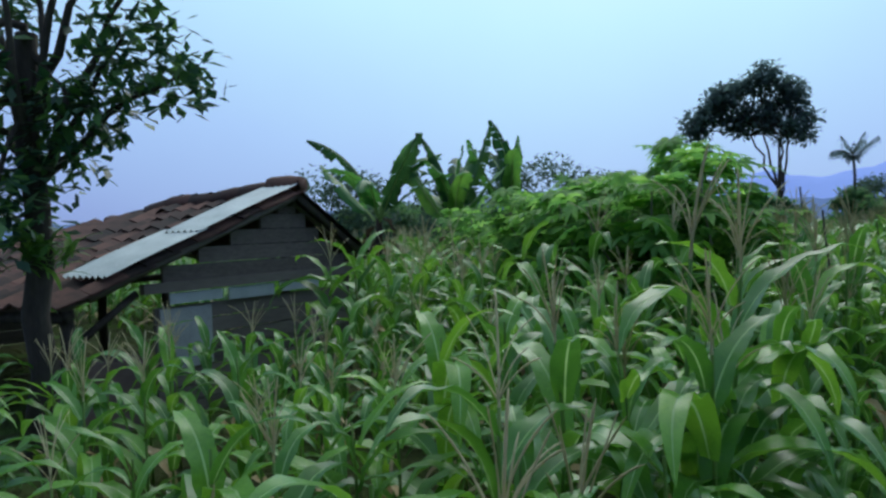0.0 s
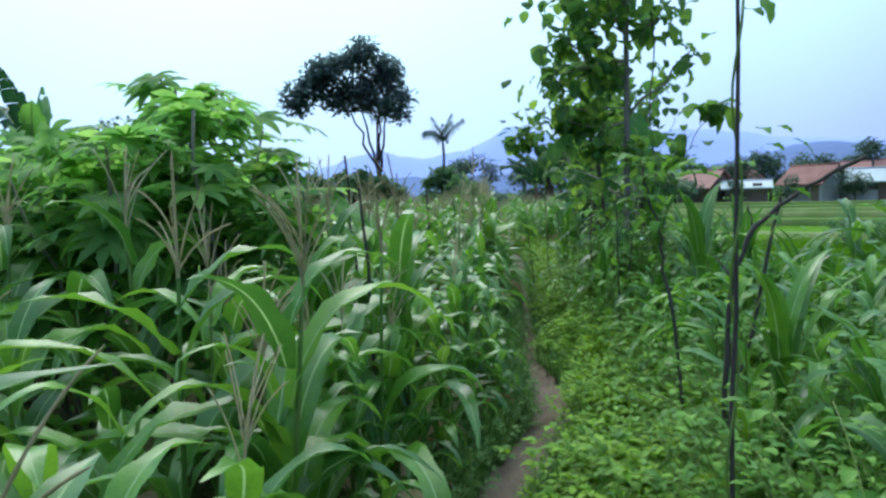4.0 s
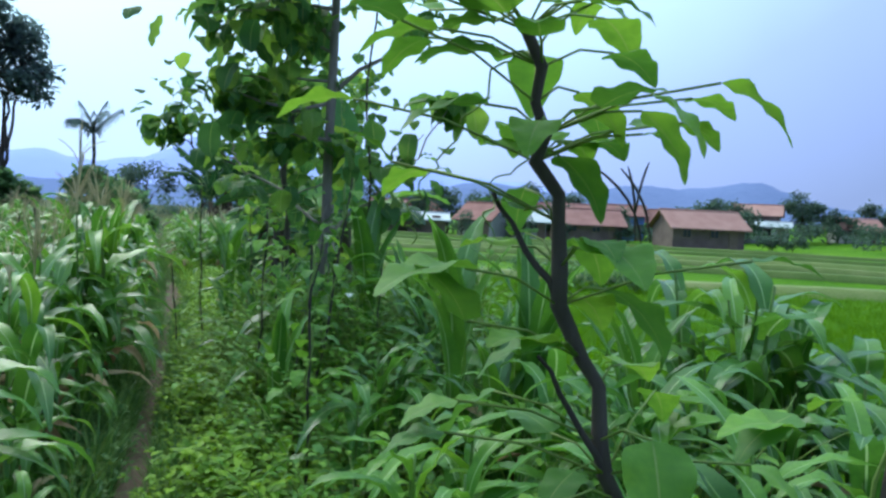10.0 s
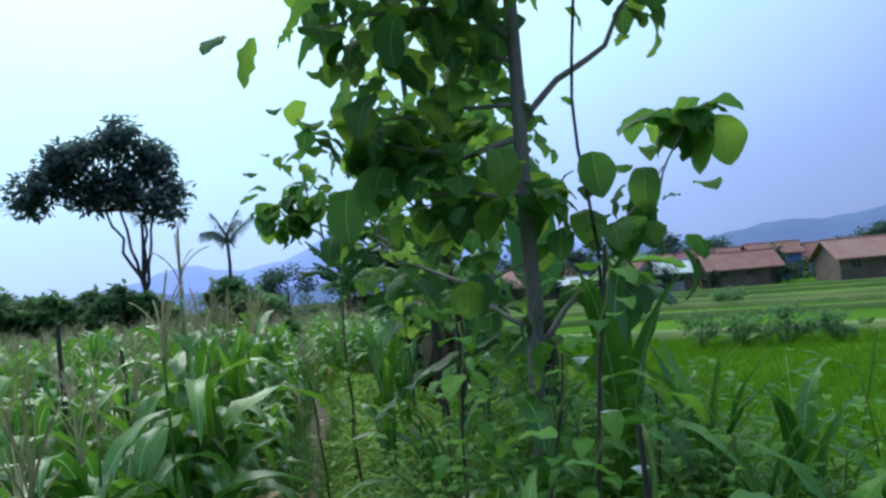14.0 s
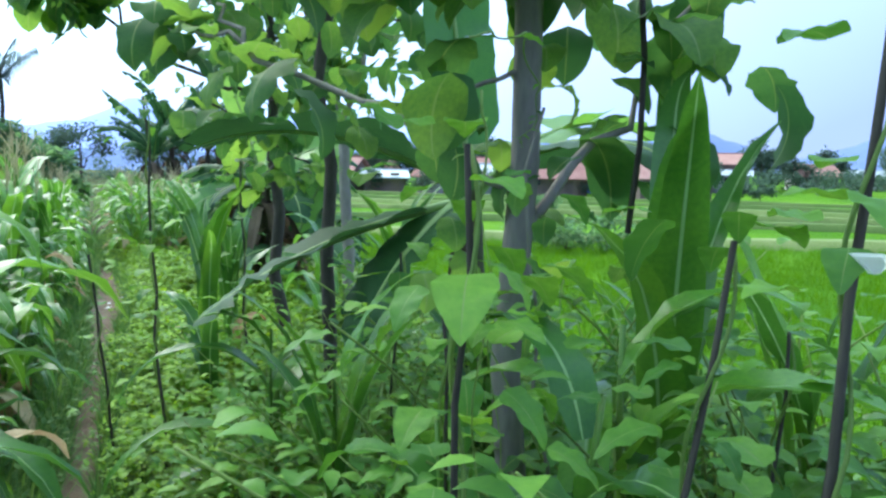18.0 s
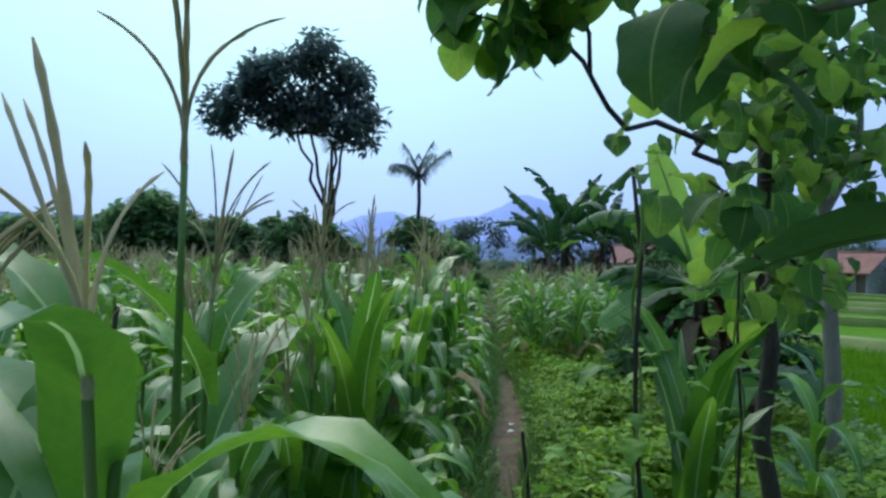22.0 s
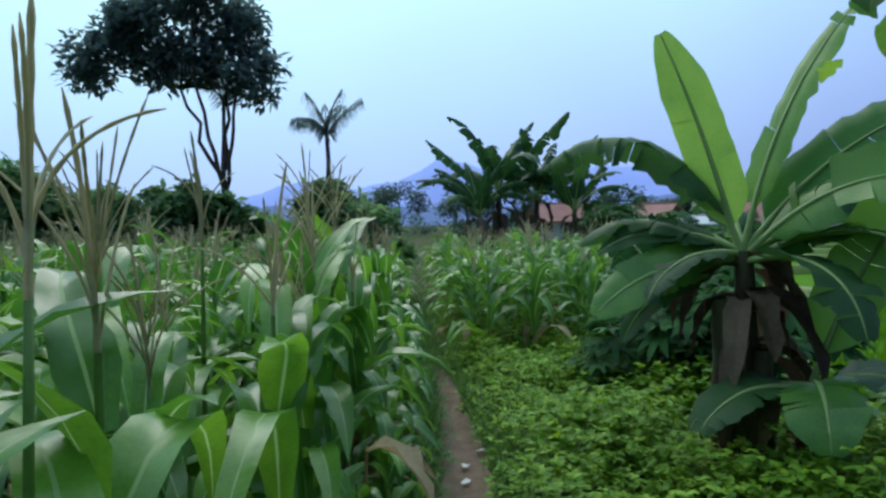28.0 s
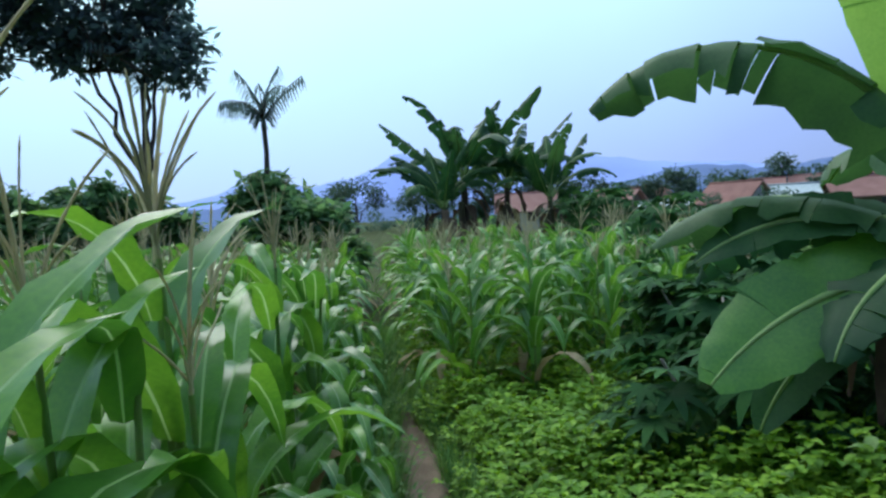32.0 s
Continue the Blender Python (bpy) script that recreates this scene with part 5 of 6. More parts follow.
def stake(x, y, h, seed, lean=(0, 0), leaves=14, rad=0.014, low=0.4, flowers=0, label="dark stick stake wound with climbing bean vine", size=1.0):
    r = np.random.default_rng(seed)
    root = empty("bean_stake", Matrix.Translation((x, y, float(land(x, y)))), label, "plant stake", "bean stakes")
    rad = rad * 0.52
    s = limb((0, 0, -0.1), (lean[0], lean[1], h), rad * 1.2, rad * 0.8, n=10, wob=0.009, seed=seed, sides=7)
    part("stick", s, M_DARKBARK, root)
    v = s[0][:70].reshape(10, 7, 3).mean(1)
    if leaves:
        n = 40
        u = np.linspace(0.02, 1.0, n)
        q = np.stack([np.interp(u * 9, range(10), v[:, k]) for k in range(3)], 1)
        q[:, 0] += (rad + 0.008) * np.cos(u * 26)
        q[:, 1] += (rad + 0.008) * np.sin(u * 26)
        part("vine", tube(q, 0.004, 4), M_VINESTEM, root, "thin twining green stem")
    for k in range(leaves):
        u = (low + (1.02 - low) * r.random()) * 9
        i = min(int(u), 8)
        o = v[i] * (1 - (u - i)) + v[i + 1] * (u - i)
        a = r.uniform(0, 6.28)
        o = o + np.array([math.cos(a), math.sin(a), 0.2]) * r.uniform(0.03, 0.18)
        m = Matrix.Translation(o) @ Matrix.Rotation(a, 4, "Z") @ Matrix.Rotation(r.normal(0.3, 0.4), 4, "Y") @ Matrix.Scale(size * r.uniform(0.7, 1.25), 4)
        part("leaf", BEAN_LEAVES[int(r.integers(0, 4))], None, root, m=m)
    for k in range(flowers):
        o = (0.1 + 0.06 * k, -0.06 - 0.04 * k, h * 0.79 - 0.16 * k)
        pt = join([blade(np.array(o) + arch(0.036, 50, -10, n=4, az=z), [0.006, 0.016, 0.018, 0.004], cols=(-1, 0, 1), rib=None) for z in (0.3, 1.6, 3.2)])
        part("flower", pt, M_PETAL, root, "small white bean flower")


stake(0.38, 3.53, 2.15, 902, (0.04, 0.05), 14, 0.014, 0.7, size=0.62)
stake(0.8, 5.3, 1.45, 904, (0.35, 0.0), 18, 0.02, 0.1, label="crooked branch stuck in the ground as a bean stake", size=0.8)
stake(0.4, 11.7, 1.74, 905, (-0.09, 0.0), 40, 0.012, 0.05, label="thin dark upright stick with bean leaves", size=0.6)
stake(0.2, 11.92, 1.05, 909, (-0.12, 0.05), 16, 0.012, 0.1, label="short thin leaning stick in the bean crop", size=0.6)
stake(0.62, 9.12, 1.48, 906, (0.03, 0.05), 80, 0.011, 0.05, size=0.75)
stake(0.85, 8.85, 1.7, 907, (0.25, 0.05), 56, 0.014, 0.05, flowers=3, size=0.75, label="leaning dark stake with bean vine and white flowers")
stake(0.72, 9.0, 1.36, 908, (0.24, 0.0), 60, 0.011, 0.05, size=0.75)
stake(0.7, 7.7, 1.35, 911, (0.0, 0.1), 40, 0.012, 0.05, size=0.75)
stake(-0.85, 4.9, 1.6, 913, (-0.1, 0.1), 0, 0.018, label="dark bare stick standing in the corn")
stake(-1.1, 6.0, 1.75, 914, (-0.12, 0.0), 0, 0.018, label="dark bare stick standing in the corn")
stake(-1.4, 12.2, 1.35, 915, (0.2, 0.0), 0, 0.018, label="leaning bare stick standing in the corn")
stake(-1.15, 11.0, 1.55, 916, (-0.06, 0.0), 0, 0.03, label="stout forked dead stick standing in the corn")
stake(-0.75, 10.9, 1.45, 917, (-0.12, 0.0), 0, 0.02, label="leaning bare stick standing in the corn")
stake(0.85, 9.6, 1.2, 922, (-0.05, 0.0), 60, 0.009, 0.05, size=0.75)
stake(0.95, 10.4, 1.2, 923, (0.05, 0.0), 60, 0.009, 0.05, size=0.75)
stake(1.35, 9.3, 1.15, 924, (0.05, 0.0), 60, 0.009, 0.05, size=0.75)
stake(0.6, 12.5, 1.2, 925, (0.1, 0.0), 40, 0.011, 0.1, size=0.75)
stake(0.9, 12.7, 1.5, 926, (-0.05, 0.0), 50, 0.012, 0.1, size=0.75)


def loose_vine(pts, seed, n_leaf, label, size=0.6):
    """A bean runner hanging free between supports."""
    r = np.random.default_rng(seed)
    root = empty("bean_vine", Matrix.Translation(pts[0]), label, "bean vine")
    q = np.asarray(pts, float) - np.asarray(pts[0], float)
    u = np.linspace(0, len(q) - 1, 40)
    c = np.stack([np.interp(u, range(len(q)), q[:, k]) for k in range(3)], 1)
    c[1:-1] = (c[:-2] + c[1:-1] + c[2:]) / 3
    c += np.stack([0.008 * np.sin(u * 9), 0.008 * np.cos(u * 9), 0.006 * np.sin(u * 7)], 1) * (u[:, None] > 0.1)
    part("runner", tube(c, np.linspace(0.0019, 0.0009, 40), 5), M_VINESTEM, root)
    for k in range(n_leaf):
        i = int(r.integers(2, 39))
        a = r.uniform(0, 6.28)
        m = Matrix.Translation(c[i]) @ Matrix.Rotation(a, 4, "Z") @ Matrix.Rotation(r.normal(0.3, 0.4), 4, "Y") @ Matrix.Scale(size * r.uniform(0.4, 1.1) * (1.15 - i / 50), 4)
        part("leaf", BEAN_LEAVES[int(r.integers(0, 4))], None, root, m=m)


loose_vine([(0.6, 5.18, 1.86), (0.6, 5.34, 1.74), (0.53, 5.42, 1.68), (0.495, 5.46, 1.6), (0.48, 5.53, 1.545), (0.485, 5.62, 1.5), (0.52, 5.7, 1.46)], 951, 12, "green bean runner trailing in the air from a stake", 0.42)
loose_vine([(0.72, 5.6, 1.62), (0.665, 5.72, 1.57), (0.655, 5.73, 1.5), (0.7, 5.78, 1.42)], 955, 4, "thin young bean tendril with two small leaves", 0.45)
loose_vine([(0.65, 9.17, 1.62), (0.8, 9.3, 1.66), (0.98, 9.55, 1.58), (1.08, 9.82, 1.5)], 952, 9, "pale bean runner stretched from a stake to the teak", 0.5)
loose_vine([(0.66, 9.15, 1.55), (0.69, 9.2, 1.2), (0.67, 9.16, 0.8), (0.7, 9.2, 0.3)], 953, 8, "pale bean runners hanging down a stake", 0.5)
loose_vine([(0.95, 9.75, 1.6), (0.9, 9.6, 1.2), (0.96, 9.62, 0.7), (0.92, 9.6, 0.2)], 954, 10, "pale bean runners hanging down a stake", 0.55)


def crooked_branch(pts, rad, seed, n_leaf, label, size=0.7, reach=0.1, pods=0):
    """A rough forked branch stuck in the ground for the beans to climb."""
    r = np.random.default_rng(seed)
    root = empty("bean_stake", Matrix.Translation((pts[0][0], pts[0][1], 0)), label, "plant stake", "bean stakes")
    q = np.asarray(pts, float) - [pts[0][0], pts[0][1], 0]
    u = np.linspace(0, len(q) - 1, 22)
    c = np.stack([np.interp(u, range(len(q)), q[:, k]) for k in range(3)], 1) + r.normal(0, 0.006, (22, 3))
    part("stick", tube(c, np.linspace(rad, rad * 0.5, 22) * r.uniform(0.85, 1.2, 22), 7), M_DARKBARK, root)
    for i in (9, 13):
        part("twig", limb(c[i], c[i] + [r.uniform(-0.07, 0.07), 0.03, 0.09], rad * 0.4, rad * 0.2, seed=seed + i, sides=5), M_DARKBARK, root)
    stalks = []
    for k in range(n_leaf):
        i = 21 - int(16 * r.random() ** 1.5)
        a = r.uniform(0, 6.28)
        o = c[i] + np.array([math.cos(a), math.sin(a), 0.3]) * r.uniform(0.02, reach)
        stalks.append(tube(np.stack([c[i], (c[i] + o) / 2 + [0, 0, 0.008], o]), 0.0011, 4))
        m = Matrix.Translation(o) @ Matrix.Rotation(a, 4, "Z") @ Matrix.Rotation(r.normal(0.2, 0.4), 4, "Y") @ Matrix.Scale(size * r.uniform(0.6, 1.15), 4)
        part("leaf", BEAN_LEAVES[int(r.integers(0, 4))], None, root, m=m)
    for k in range(pods):
        o = c[17 + k % 4] + [0.05 + 0.03 * k, 0.02 * k, -0.02 * k]
        part("pod", tube(o + arch(0.085, -30, -95, n=7, az=0.4 * k), [0.0006, 0.0011, 0.0012, 0.0012, 0.0011, 0.0009, 0.0004], 5), M_DARKBARK, root, "thin dark hanging bean pod")
    part("twining_stem", join(stalks), M_VINESTEM, root, "thin green twining stem with leaf stalks")


crooked_branch([(0.62, 5.05, -0.1), (0.57, 5.06, 0.8), (0.514, 5.07, 1.154), (0.498, 5.07, 1.269), (0.49, 5.07, 1.356), (0.466, 5.07, 1.435), (0.442, 5.07, 1.518), (0.423, 5.07, 1.583), (0.407, 5.07, 1.64)], 0.0088, 901, 76, "dark crooked stick stake crowded with climbing bean leaves", 0.62, 0.15, 4)
crooked_branch([(0.06, 1.68, -0.1), (0.03, 1.71, 0.86), (0.08, 1.75, 1.14), (0.12, 1.78, 1.31), (0.17, 1.8, 1.45), (0.26, 1.83, 1.56), (0.4, 1.87, 1.7)], 0.0065, 961, 16, "crooked dark branch with bean leaves beside the path")
crooked_branch([(0.16, 1.7, -0.1), (0.11, 1.71, 0.8), (0.18, 1.75, 1.06), (0.24, 1.78, 1.26), (0.28, 1.8, 1.38), (0.36, 1.83, 1.52), (0.5, 1.87, 1.68)], 0.0085, 962, 22, "crooked dark branch with bean leaves beside the path")
crooked_branch([(1.0, 4.45, -0.1), (0.62, 4.45, 0.6), (0.66, 4.46, 1.1), (0.72, 4.47, 1.33), (0.95, 4.5, 1.5), (1.2, 4.5, 1.62)], 0.014, 963, 4, "bent forked branch leaning over the beans")
pole = empty("bare_pole", Matrix.Translation((2.37, 6.27, 0)), "slender bare dark tree pole standing on the bank", "pole")
part("trunk", limb((0, 0, -0.1), (0.03, 0, 3.4), 0.042, 0.036, n=9, wob=0.006, seed=8, sides=9), M_DARKBARK, pole)


# ---------------- field hut ----------------
def field_hut():
    x0, x1 = -5.45, -11.9
    ry, rz = 4.3, 1.92
    ly, lz = 1.85, 1.05
    py, pz = 5.35, 1.28
    crest = lambda x: lz + (rz - lz) * min(1.0, max(0.0, 1 - (x0 - x - 1.6) / 4.2)) - 0.03 * (x0 - x)  # the far end is hipped
    root = empty("field_hut", Matrix.Translation((0, 0, 0)), "low field hut with clay tiles, zinc sheets and board walls", "hut")
    for x in (-5.62, -8.6, -11.6):
        for y, z in ((2.05, 1.05), (4.3, 1.86), (5.2, 1.35)):
            z = min(z, crest(x) - 0.06)
            part("post", limb((x, y, -0.1), (x, y, z), 0.055, 0.05, n=5, wob=0.01, seed=int(-x * 10 + y), sides=7), M_DARKBARK, root)
    for y, z in ((1.98, 0.98), (ry, rz - 0.08), (5.22, 1.27)):
        part("beam", limb((x0 - 0.05, y, z), (x1 if z < 1.4 else x0 - 1.7, y, min(z, crest(x1) - 0.05) if z < 1.4 else z), 0.045, 0.045, n=6, wob=0.003, seed=int(y * 7), sides=7), M_DARKBARK, root)
    for x in np.linspace(x0 - 0.1, x1, 6):
        rt = min(rz, crest(x)) - 0.04
        part("rafter", limb((x, ry, rt), (x, ly + 0.1, min(lz, rt) - 0.02), 0.03, 0.03, n=3, wob=0, sides=6), M_OLDWOOD, root)
        part("rafter", limb((x, ry, rt), (x, py, min(pz, rt) - 0.02), 0.03, 0.03, n=3, wob=0, sides=6), M_OLDWOOD, root)
    # verge board
    for ya, za, yb, zb in ((ry, rz - 0.02, ly + 0.25, lz + 0.06), (ry, rz - 0.02, py, pz - 0.02)):
        part("verge_board", limb((x0 + 0.02, ya, za), (x0 + 0.02, yb, zb), 0.045, 0.04, n=4, wob=0.002, sides=4), M_OLDWOOD, root)
    # gable boards, level, in the triangle and the wall below
    for k in range(5):
        z = 1.17 + 0.14 * k
        f = (rz - 0.05 - z - 0.13) / (rz - 1.17)
        ya, yb = ry - (ry - ly - 0.5) * max(0.08, f), ry + (py - ry) * max(0.08, f)
        part("gable_board", box(x0 - 0.10, ya, z, x0 - 0.075 + 0.006 * (k % 2), yb, z + 0.135), M_BAMBOO, root, smooth=False)
    part("tie_beam", box(x0 - 0.08, ly + 0.75, 1.09, x0 - 0.02, py - 0.12, 1.17), M_OLDWOOD, root, smooth=False)
    for k in range(3):
        ya = 2.85 + 0.62 * k
        part("hanging_sheet", join([box(x0 - 0.05, ya, 0.99 - 0.02 * (k % 2), x0 - 0.04, ya + 0.55, 1.08)]), M_TIN, root, smooth=False)
    for k in range(7):
        part("wall_board", box(x0 - 0.13, 2.75, 0.03 + 0.135 * k, x0 - 0.10 + 0.005 * (k % 3), 5.15, 0.03 + 0.135 * k + 0.125), M_OLDWOOD, root, smooth=False)
    part("pale_panel", box(x0 - 0.095, 2.78, 0.45, x0 - 0.075, 3.3, 0.95), M_PALEBOARD, root, smooth=False)
    for k in range(5):
        part("wall_board", box(x1 + 0.1, 2.1, 0.05 + 0.2 * k, x1 + 0.13, 5.1, 0.05 + 0.2 * k + 0.19), M_OLDWOOD, root, smooth=False)
    part("brace", limb((x0 - 0.12, 2.05, 0.75), (x0 - 0.12, 2.6, 1.1), 0.03, 0.03, n=3, wob=0, sides=6), M_DARKBARK, root)
    part("trough", box(-6.2, 2.15, 0.0, -5.65, 2.75, 0.58), M_BROWNWALL, root, "dark brown wooden bin under the eave", smooth=False)
    # corrugated zinc along the verge, over the tiles
    def zinc(ya, za, yb, zb, wide, lift):
        n, c = 9, 41
        u = np.linspace(0, 1, n)[:, None]
        q = np.linspace(0, 1, c)[None]
        x = x0 + 0.1 - wide * q + 0 * u
        y = ya + (yb - ya) * u + 0 * q
        z = za + (zb - za) * u + lift + 0.012 * np.sin(q * wide / 0.076 * 6.28) + 0.01 * np.sin(u * 3)
        return np.stack([x, y, z], -1).reshape(-1, 3), grid_faces(n, c), np.zeros((n - 1) * (c - 1), int)
    sl = (rz - lz) / (ry - ly)
    part("zinc_sheet", zinc(ry - 0.05, rz + 0.03, 3.05, rz - sl * 1.2 + 0.03, 0.46, 0.05), M_TIN, root)
    part("zinc_sheet", zinc(3.15, rz - sl * 1.1 + 0.03, 2.2, rz - sl * 2.05 + 0.03, 0.55, 0.035), M_TIN, root)
    tile = np.array([(a * 0.12, b * 0.17, 0.022 * math.cos(a * 3.1) + 0.014 * (b < 0)) for b in (-1, 1) for a in (-1, -0.5, 0, 0.5, 1)])
    tile = np.concatenate([tile, tile - [0, 0, 0.014]])
    tf = np.concatenate([grid_faces(2, 5), grid_faces(2, 5)[:, ::-1] + 10, np.array([[k, k + 1, k + 11, k + 10] for k in range(4)])])
    tile_mesh = to_mesh("tile", (tile, tf, np.zeros(len(tf), int)), [M_TILE], smooth=False)
    r = np.random.default_rng(17)
    n_col, n_row = 28, 10
    ang = math.atan2(rz - lz, ry - ly)
    for i in range(n_row):
        for j in range(n_col):
            x = x0 - 0.02 - 0.225 * j
            u = (i + 0.5) / n_row
            y, z = ly + (ry - ly) * u, min(lz + (rz - lz) * u - 0.03 * 0.225 * j, crest(x))
            m = Matrix.Translation((x + r.normal(0, 0.008), y, z + 0.035 + r.normal(0, 0.007) - 0.05 * math.sin(j * 0.35) * math.sin(u * 3.1))) @ Matrix.Rotation(ang + r.normal(0, 0.03), 4, "X") @ Matrix.Rotation(r.normal(0, 0.03), 4, "Z")
            part("tile", tile_mesh, None, root, m=m)
    sh = []
    ang2 = math.atan2(pz - rz, py - ry)
    for i in range(5):
        for j in range(n_col):
            m = Matrix.Translation((x0 - 0.02 - 0.225 * j, ry + (py - ry) * (i + 0.5) / 5, min(rz + (pz - rz) * (i + 0.5) / 5, crest(x0 - 0.02 - 0.225 * j)) + 0.035)) @ Matrix.Rotation(ang2, 4, "X") @ Matrix.Rotation(math.pi, 4, "Z")
            sh.append(moved((tile, tf, np.zeros(len(tf), int)), m))
    tagged(part("back_tiles", join(sh), M_TILE, root, "tiles of the rear roof slope", smooth=False), kind="stuff")
    ridge_tile = tube(np.array([(0.2, 0, 0), (0.05, 0, 0.01), (-0.2, 0, 0)]), [0.085, 0.095, 0.1], 8)
    rm = to_mesh("ridge_tile", ridge_tile, [M_TILE])
    for j in range(17):
        part("ridge_tile", rm, None, root, m=Matrix.Translation((x0 - 0.1 - 0.375 * j, ry, min(rz, crest(x0 - 0.1 - 0.375 * j)) + 0.07 + r.normal(0, 0.012) - 0.05 * math.sin(j * 0.55))) @ Matrix.Rotation(r.normal(0, 0.05), 4, "Y"))


field_hut()


# ---------------- village ----------------
def house(x, y, yaw, w, d, hw, hr, wall, roof, label, z=None, windows=2, porch=False):
    """A gabled house; w runs along the ridge."""
    z = float(land(x, y)) if z is None else z
    w, d, hw, hr = w * 0.68, d * 0.8, hw * 0.88, hr * 0.86
    root = empty("house", Matrix.Translation((x, y, z)) @ Matrix.Rotation(yaw, 4, "Z"), label, "house", "village houses")
    part("wall", box(-w / 2, -d / 2, -0.3, w / 2, -d / 2 + 0.2, hw), wall, root, smooth=False)
    part("wall", box(-w / 2, d / 2 - 0.2, -0.3, w / 2, d / 2, hw), wall, root, smooth=False)
    for sx in (-1, 1):
        x0, x1 = sorted((sx * w / 2, sx * (w / 2 - 0.2)))
        v = np.array([(a, b, c) for a in (x0, x1) for b, c in ((-d / 2 + 0.2, -0.3), (d / 2 - 0.2, -0.3), (d / 2 - 0.2, hw), (0, hr), (-d / 2 + 0.2, hw))], float)
        v[[3, 8], 2] -= 0.12
        f = np.array([[0, 1, 2, 4], [2, 3, 4, 4], [5, 9, 7, 6], [7, 9, 8, 8], [0, 5, 6, 1], [1, 6, 7, 2], [2, 7, 8, 3], [3, 8, 9, 4], [4, 9, 5, 0]])
        bm = bmesh.new()
        vs = [bm.verts.new(p) for p in v]
        for q in f:
            bm.faces.new([vs[k] for k in dict.fromkeys(q.tolist())])
        me = bpy.data.meshes.new("gable")
        bm.to_mesh(me)
        bm.free()
        me.materials.append(wall)
        part("gable", me, None, root)
    for sy in (-1, 1):
        e = d / 2 + 0.6
        ez = hw - 0.6 * (hr - hw) / (d / 2)
        v = np.array([(a, b, c + t) for t in (0, 0.14) for a in (-w / 2 - 0.5, w / 2 + 0.5) for b, c in ((0, hr), (sy * e, ez))])
        f = np.array([[0, 1, 3, 2], [4, 6, 7, 5], [0, 4, 5, 1], [2, 3, 7, 6], [1, 5, 7, 3], [0, 2, 6, 4]])
        part("roof", (v, f, np.zeros(6, int)), roof, root, smooth=False)
    part("ridge_cap", tube([(-w / 2 - 0.5, 0, hr + 0.13), (0, 0, hr + 0.12), (w / 2 + 0.5, 0, hr + 0.13)], 0.13, 6), roof, root)
    for k in range(windows):
        cx = -w / 2 + w * (k + 0.5) / (windows + 0.6)
        win = part("window", box(cx - 0.5, -d / 2 - 0.05, 1.0, cx + 0.5, -d / 2 + 0.01, 2.0), M_FRAME, root, smooth=False)
        part("pane", box(cx - 0.42, -d / 2 - 0.07, 1.08, cx - 0.03, -d / 2 - 0.045, 1.92), M_GLASS, win, smooth=False)
        part("pane", box(cx + 0.03, -d / 2 - 0.07, 1.08, cx + 0.42, -d / 2 - 0.045, 1.92), M_GLASS, win, smooth=False)
    cx = w / 2 - w * 0.4 / (windows + 0.6)
    part("door", box(cx - 0.45, -d / 2 - 0.05, 0, cx + 0.45, -d / 2 + 0.01, 2.05), M_FRAME, root, smooth=False)
    return root


R_ = math.radians
house(51.0, 70.8, R_(-12), 11.2, 6.4, 2.5, 4.3, M_BROWNWALL, M_HOUSEROOF, "long brown barn with a pale orange tiled roof", windows=2)
house(43, 80, R_(-14), 10, 6, 2.3, 4.0, M_BROWNWALL, M_HOUSEROOF, "wide house with red tiled roof at the paddy's edge")
house(37, 82, R_(-20), 5, 4, 2.4, 3.6, M_PALEWALL, M_TIN, "small white house with a grey sheet roof")
house(32.5, 84, R_(-60), 7, 5, 2.4, 4.2, M_PALEWALL, M_HOUSEROOF, "pale house with salmon tiled roof among trees")
house(54.5, 92, R_(-10), 8, 6, 3.8, 5.2, M_BLUE, M_HOUSEROOF, "two-storey blue painted house with a red tiled roof")
house(48, 95, R_(-30), 10, 7, 3.0, 5.0, M_BROWNWALL, M_HOUSEROOF, "house with a weathered red roof behind others")
house(40, 97, R_(-25), 10, 7, 3.0, 4.8, M_PALEWALL, M_HOUSEROOF, "pale house with a red roof at the village edge")
house(25.5, 84, R_(-15), 6, 4, 1.9, 2.6, M_BROWNWALL, M_TIN, "low open shed with a pale sheet roof beside the paddies", windows=1)
house(22, 87, R_(-50), 6, 5, 2.3, 4.1, M_BROWNWALL, M_HOUSEROOF, "brown house with a red tiled roof behind the shed")
house(28, 96, R_(25), 7, 6, 2.6, 4.6, M_PALEWALL, M_HOUSEROOF, "house with a faded salmon roof in the village")
house(78, 93, R_(-45), 9, 7, 4.4, 6.0, M_BROWNWALL, M_HOUSEROOF, "tall house with a dark red roof over the trees")
house(75, 88, R_(-45), 9, 5, 2.6, 3.3, M_PALEWALL, M_TIN, "white building with a long flat pale roof")
house(92, 89, R_(-20), 8, 6, 2.4, 4.0, M_PALEWALL, M_HOUSEROOF, "whitewashed house with a brick red roof")
house(100, 86, R_(-50), 9, 5, 2.2, 3.0, M_PALEWALL, M_TIN, "long white building with a sheet roof")
house(108, 80, R_(-50), 9, 6, 2.6, 4.2, M_BROWNWALL, M_HOUSEROOF, "brown house half hidden among village trees")
house(118, 78, R_(-55), 8, 6, 2.8, 4.6, M_PALEWALL, M_HOUSEROOF, "pale house among village trees on the rise")
house(121, 58, R_(-60), 8, 6, 2.8, 4.6, M_CREAM, M_HOUSEROOF, "cream house with an orange tiled roof on the slope")
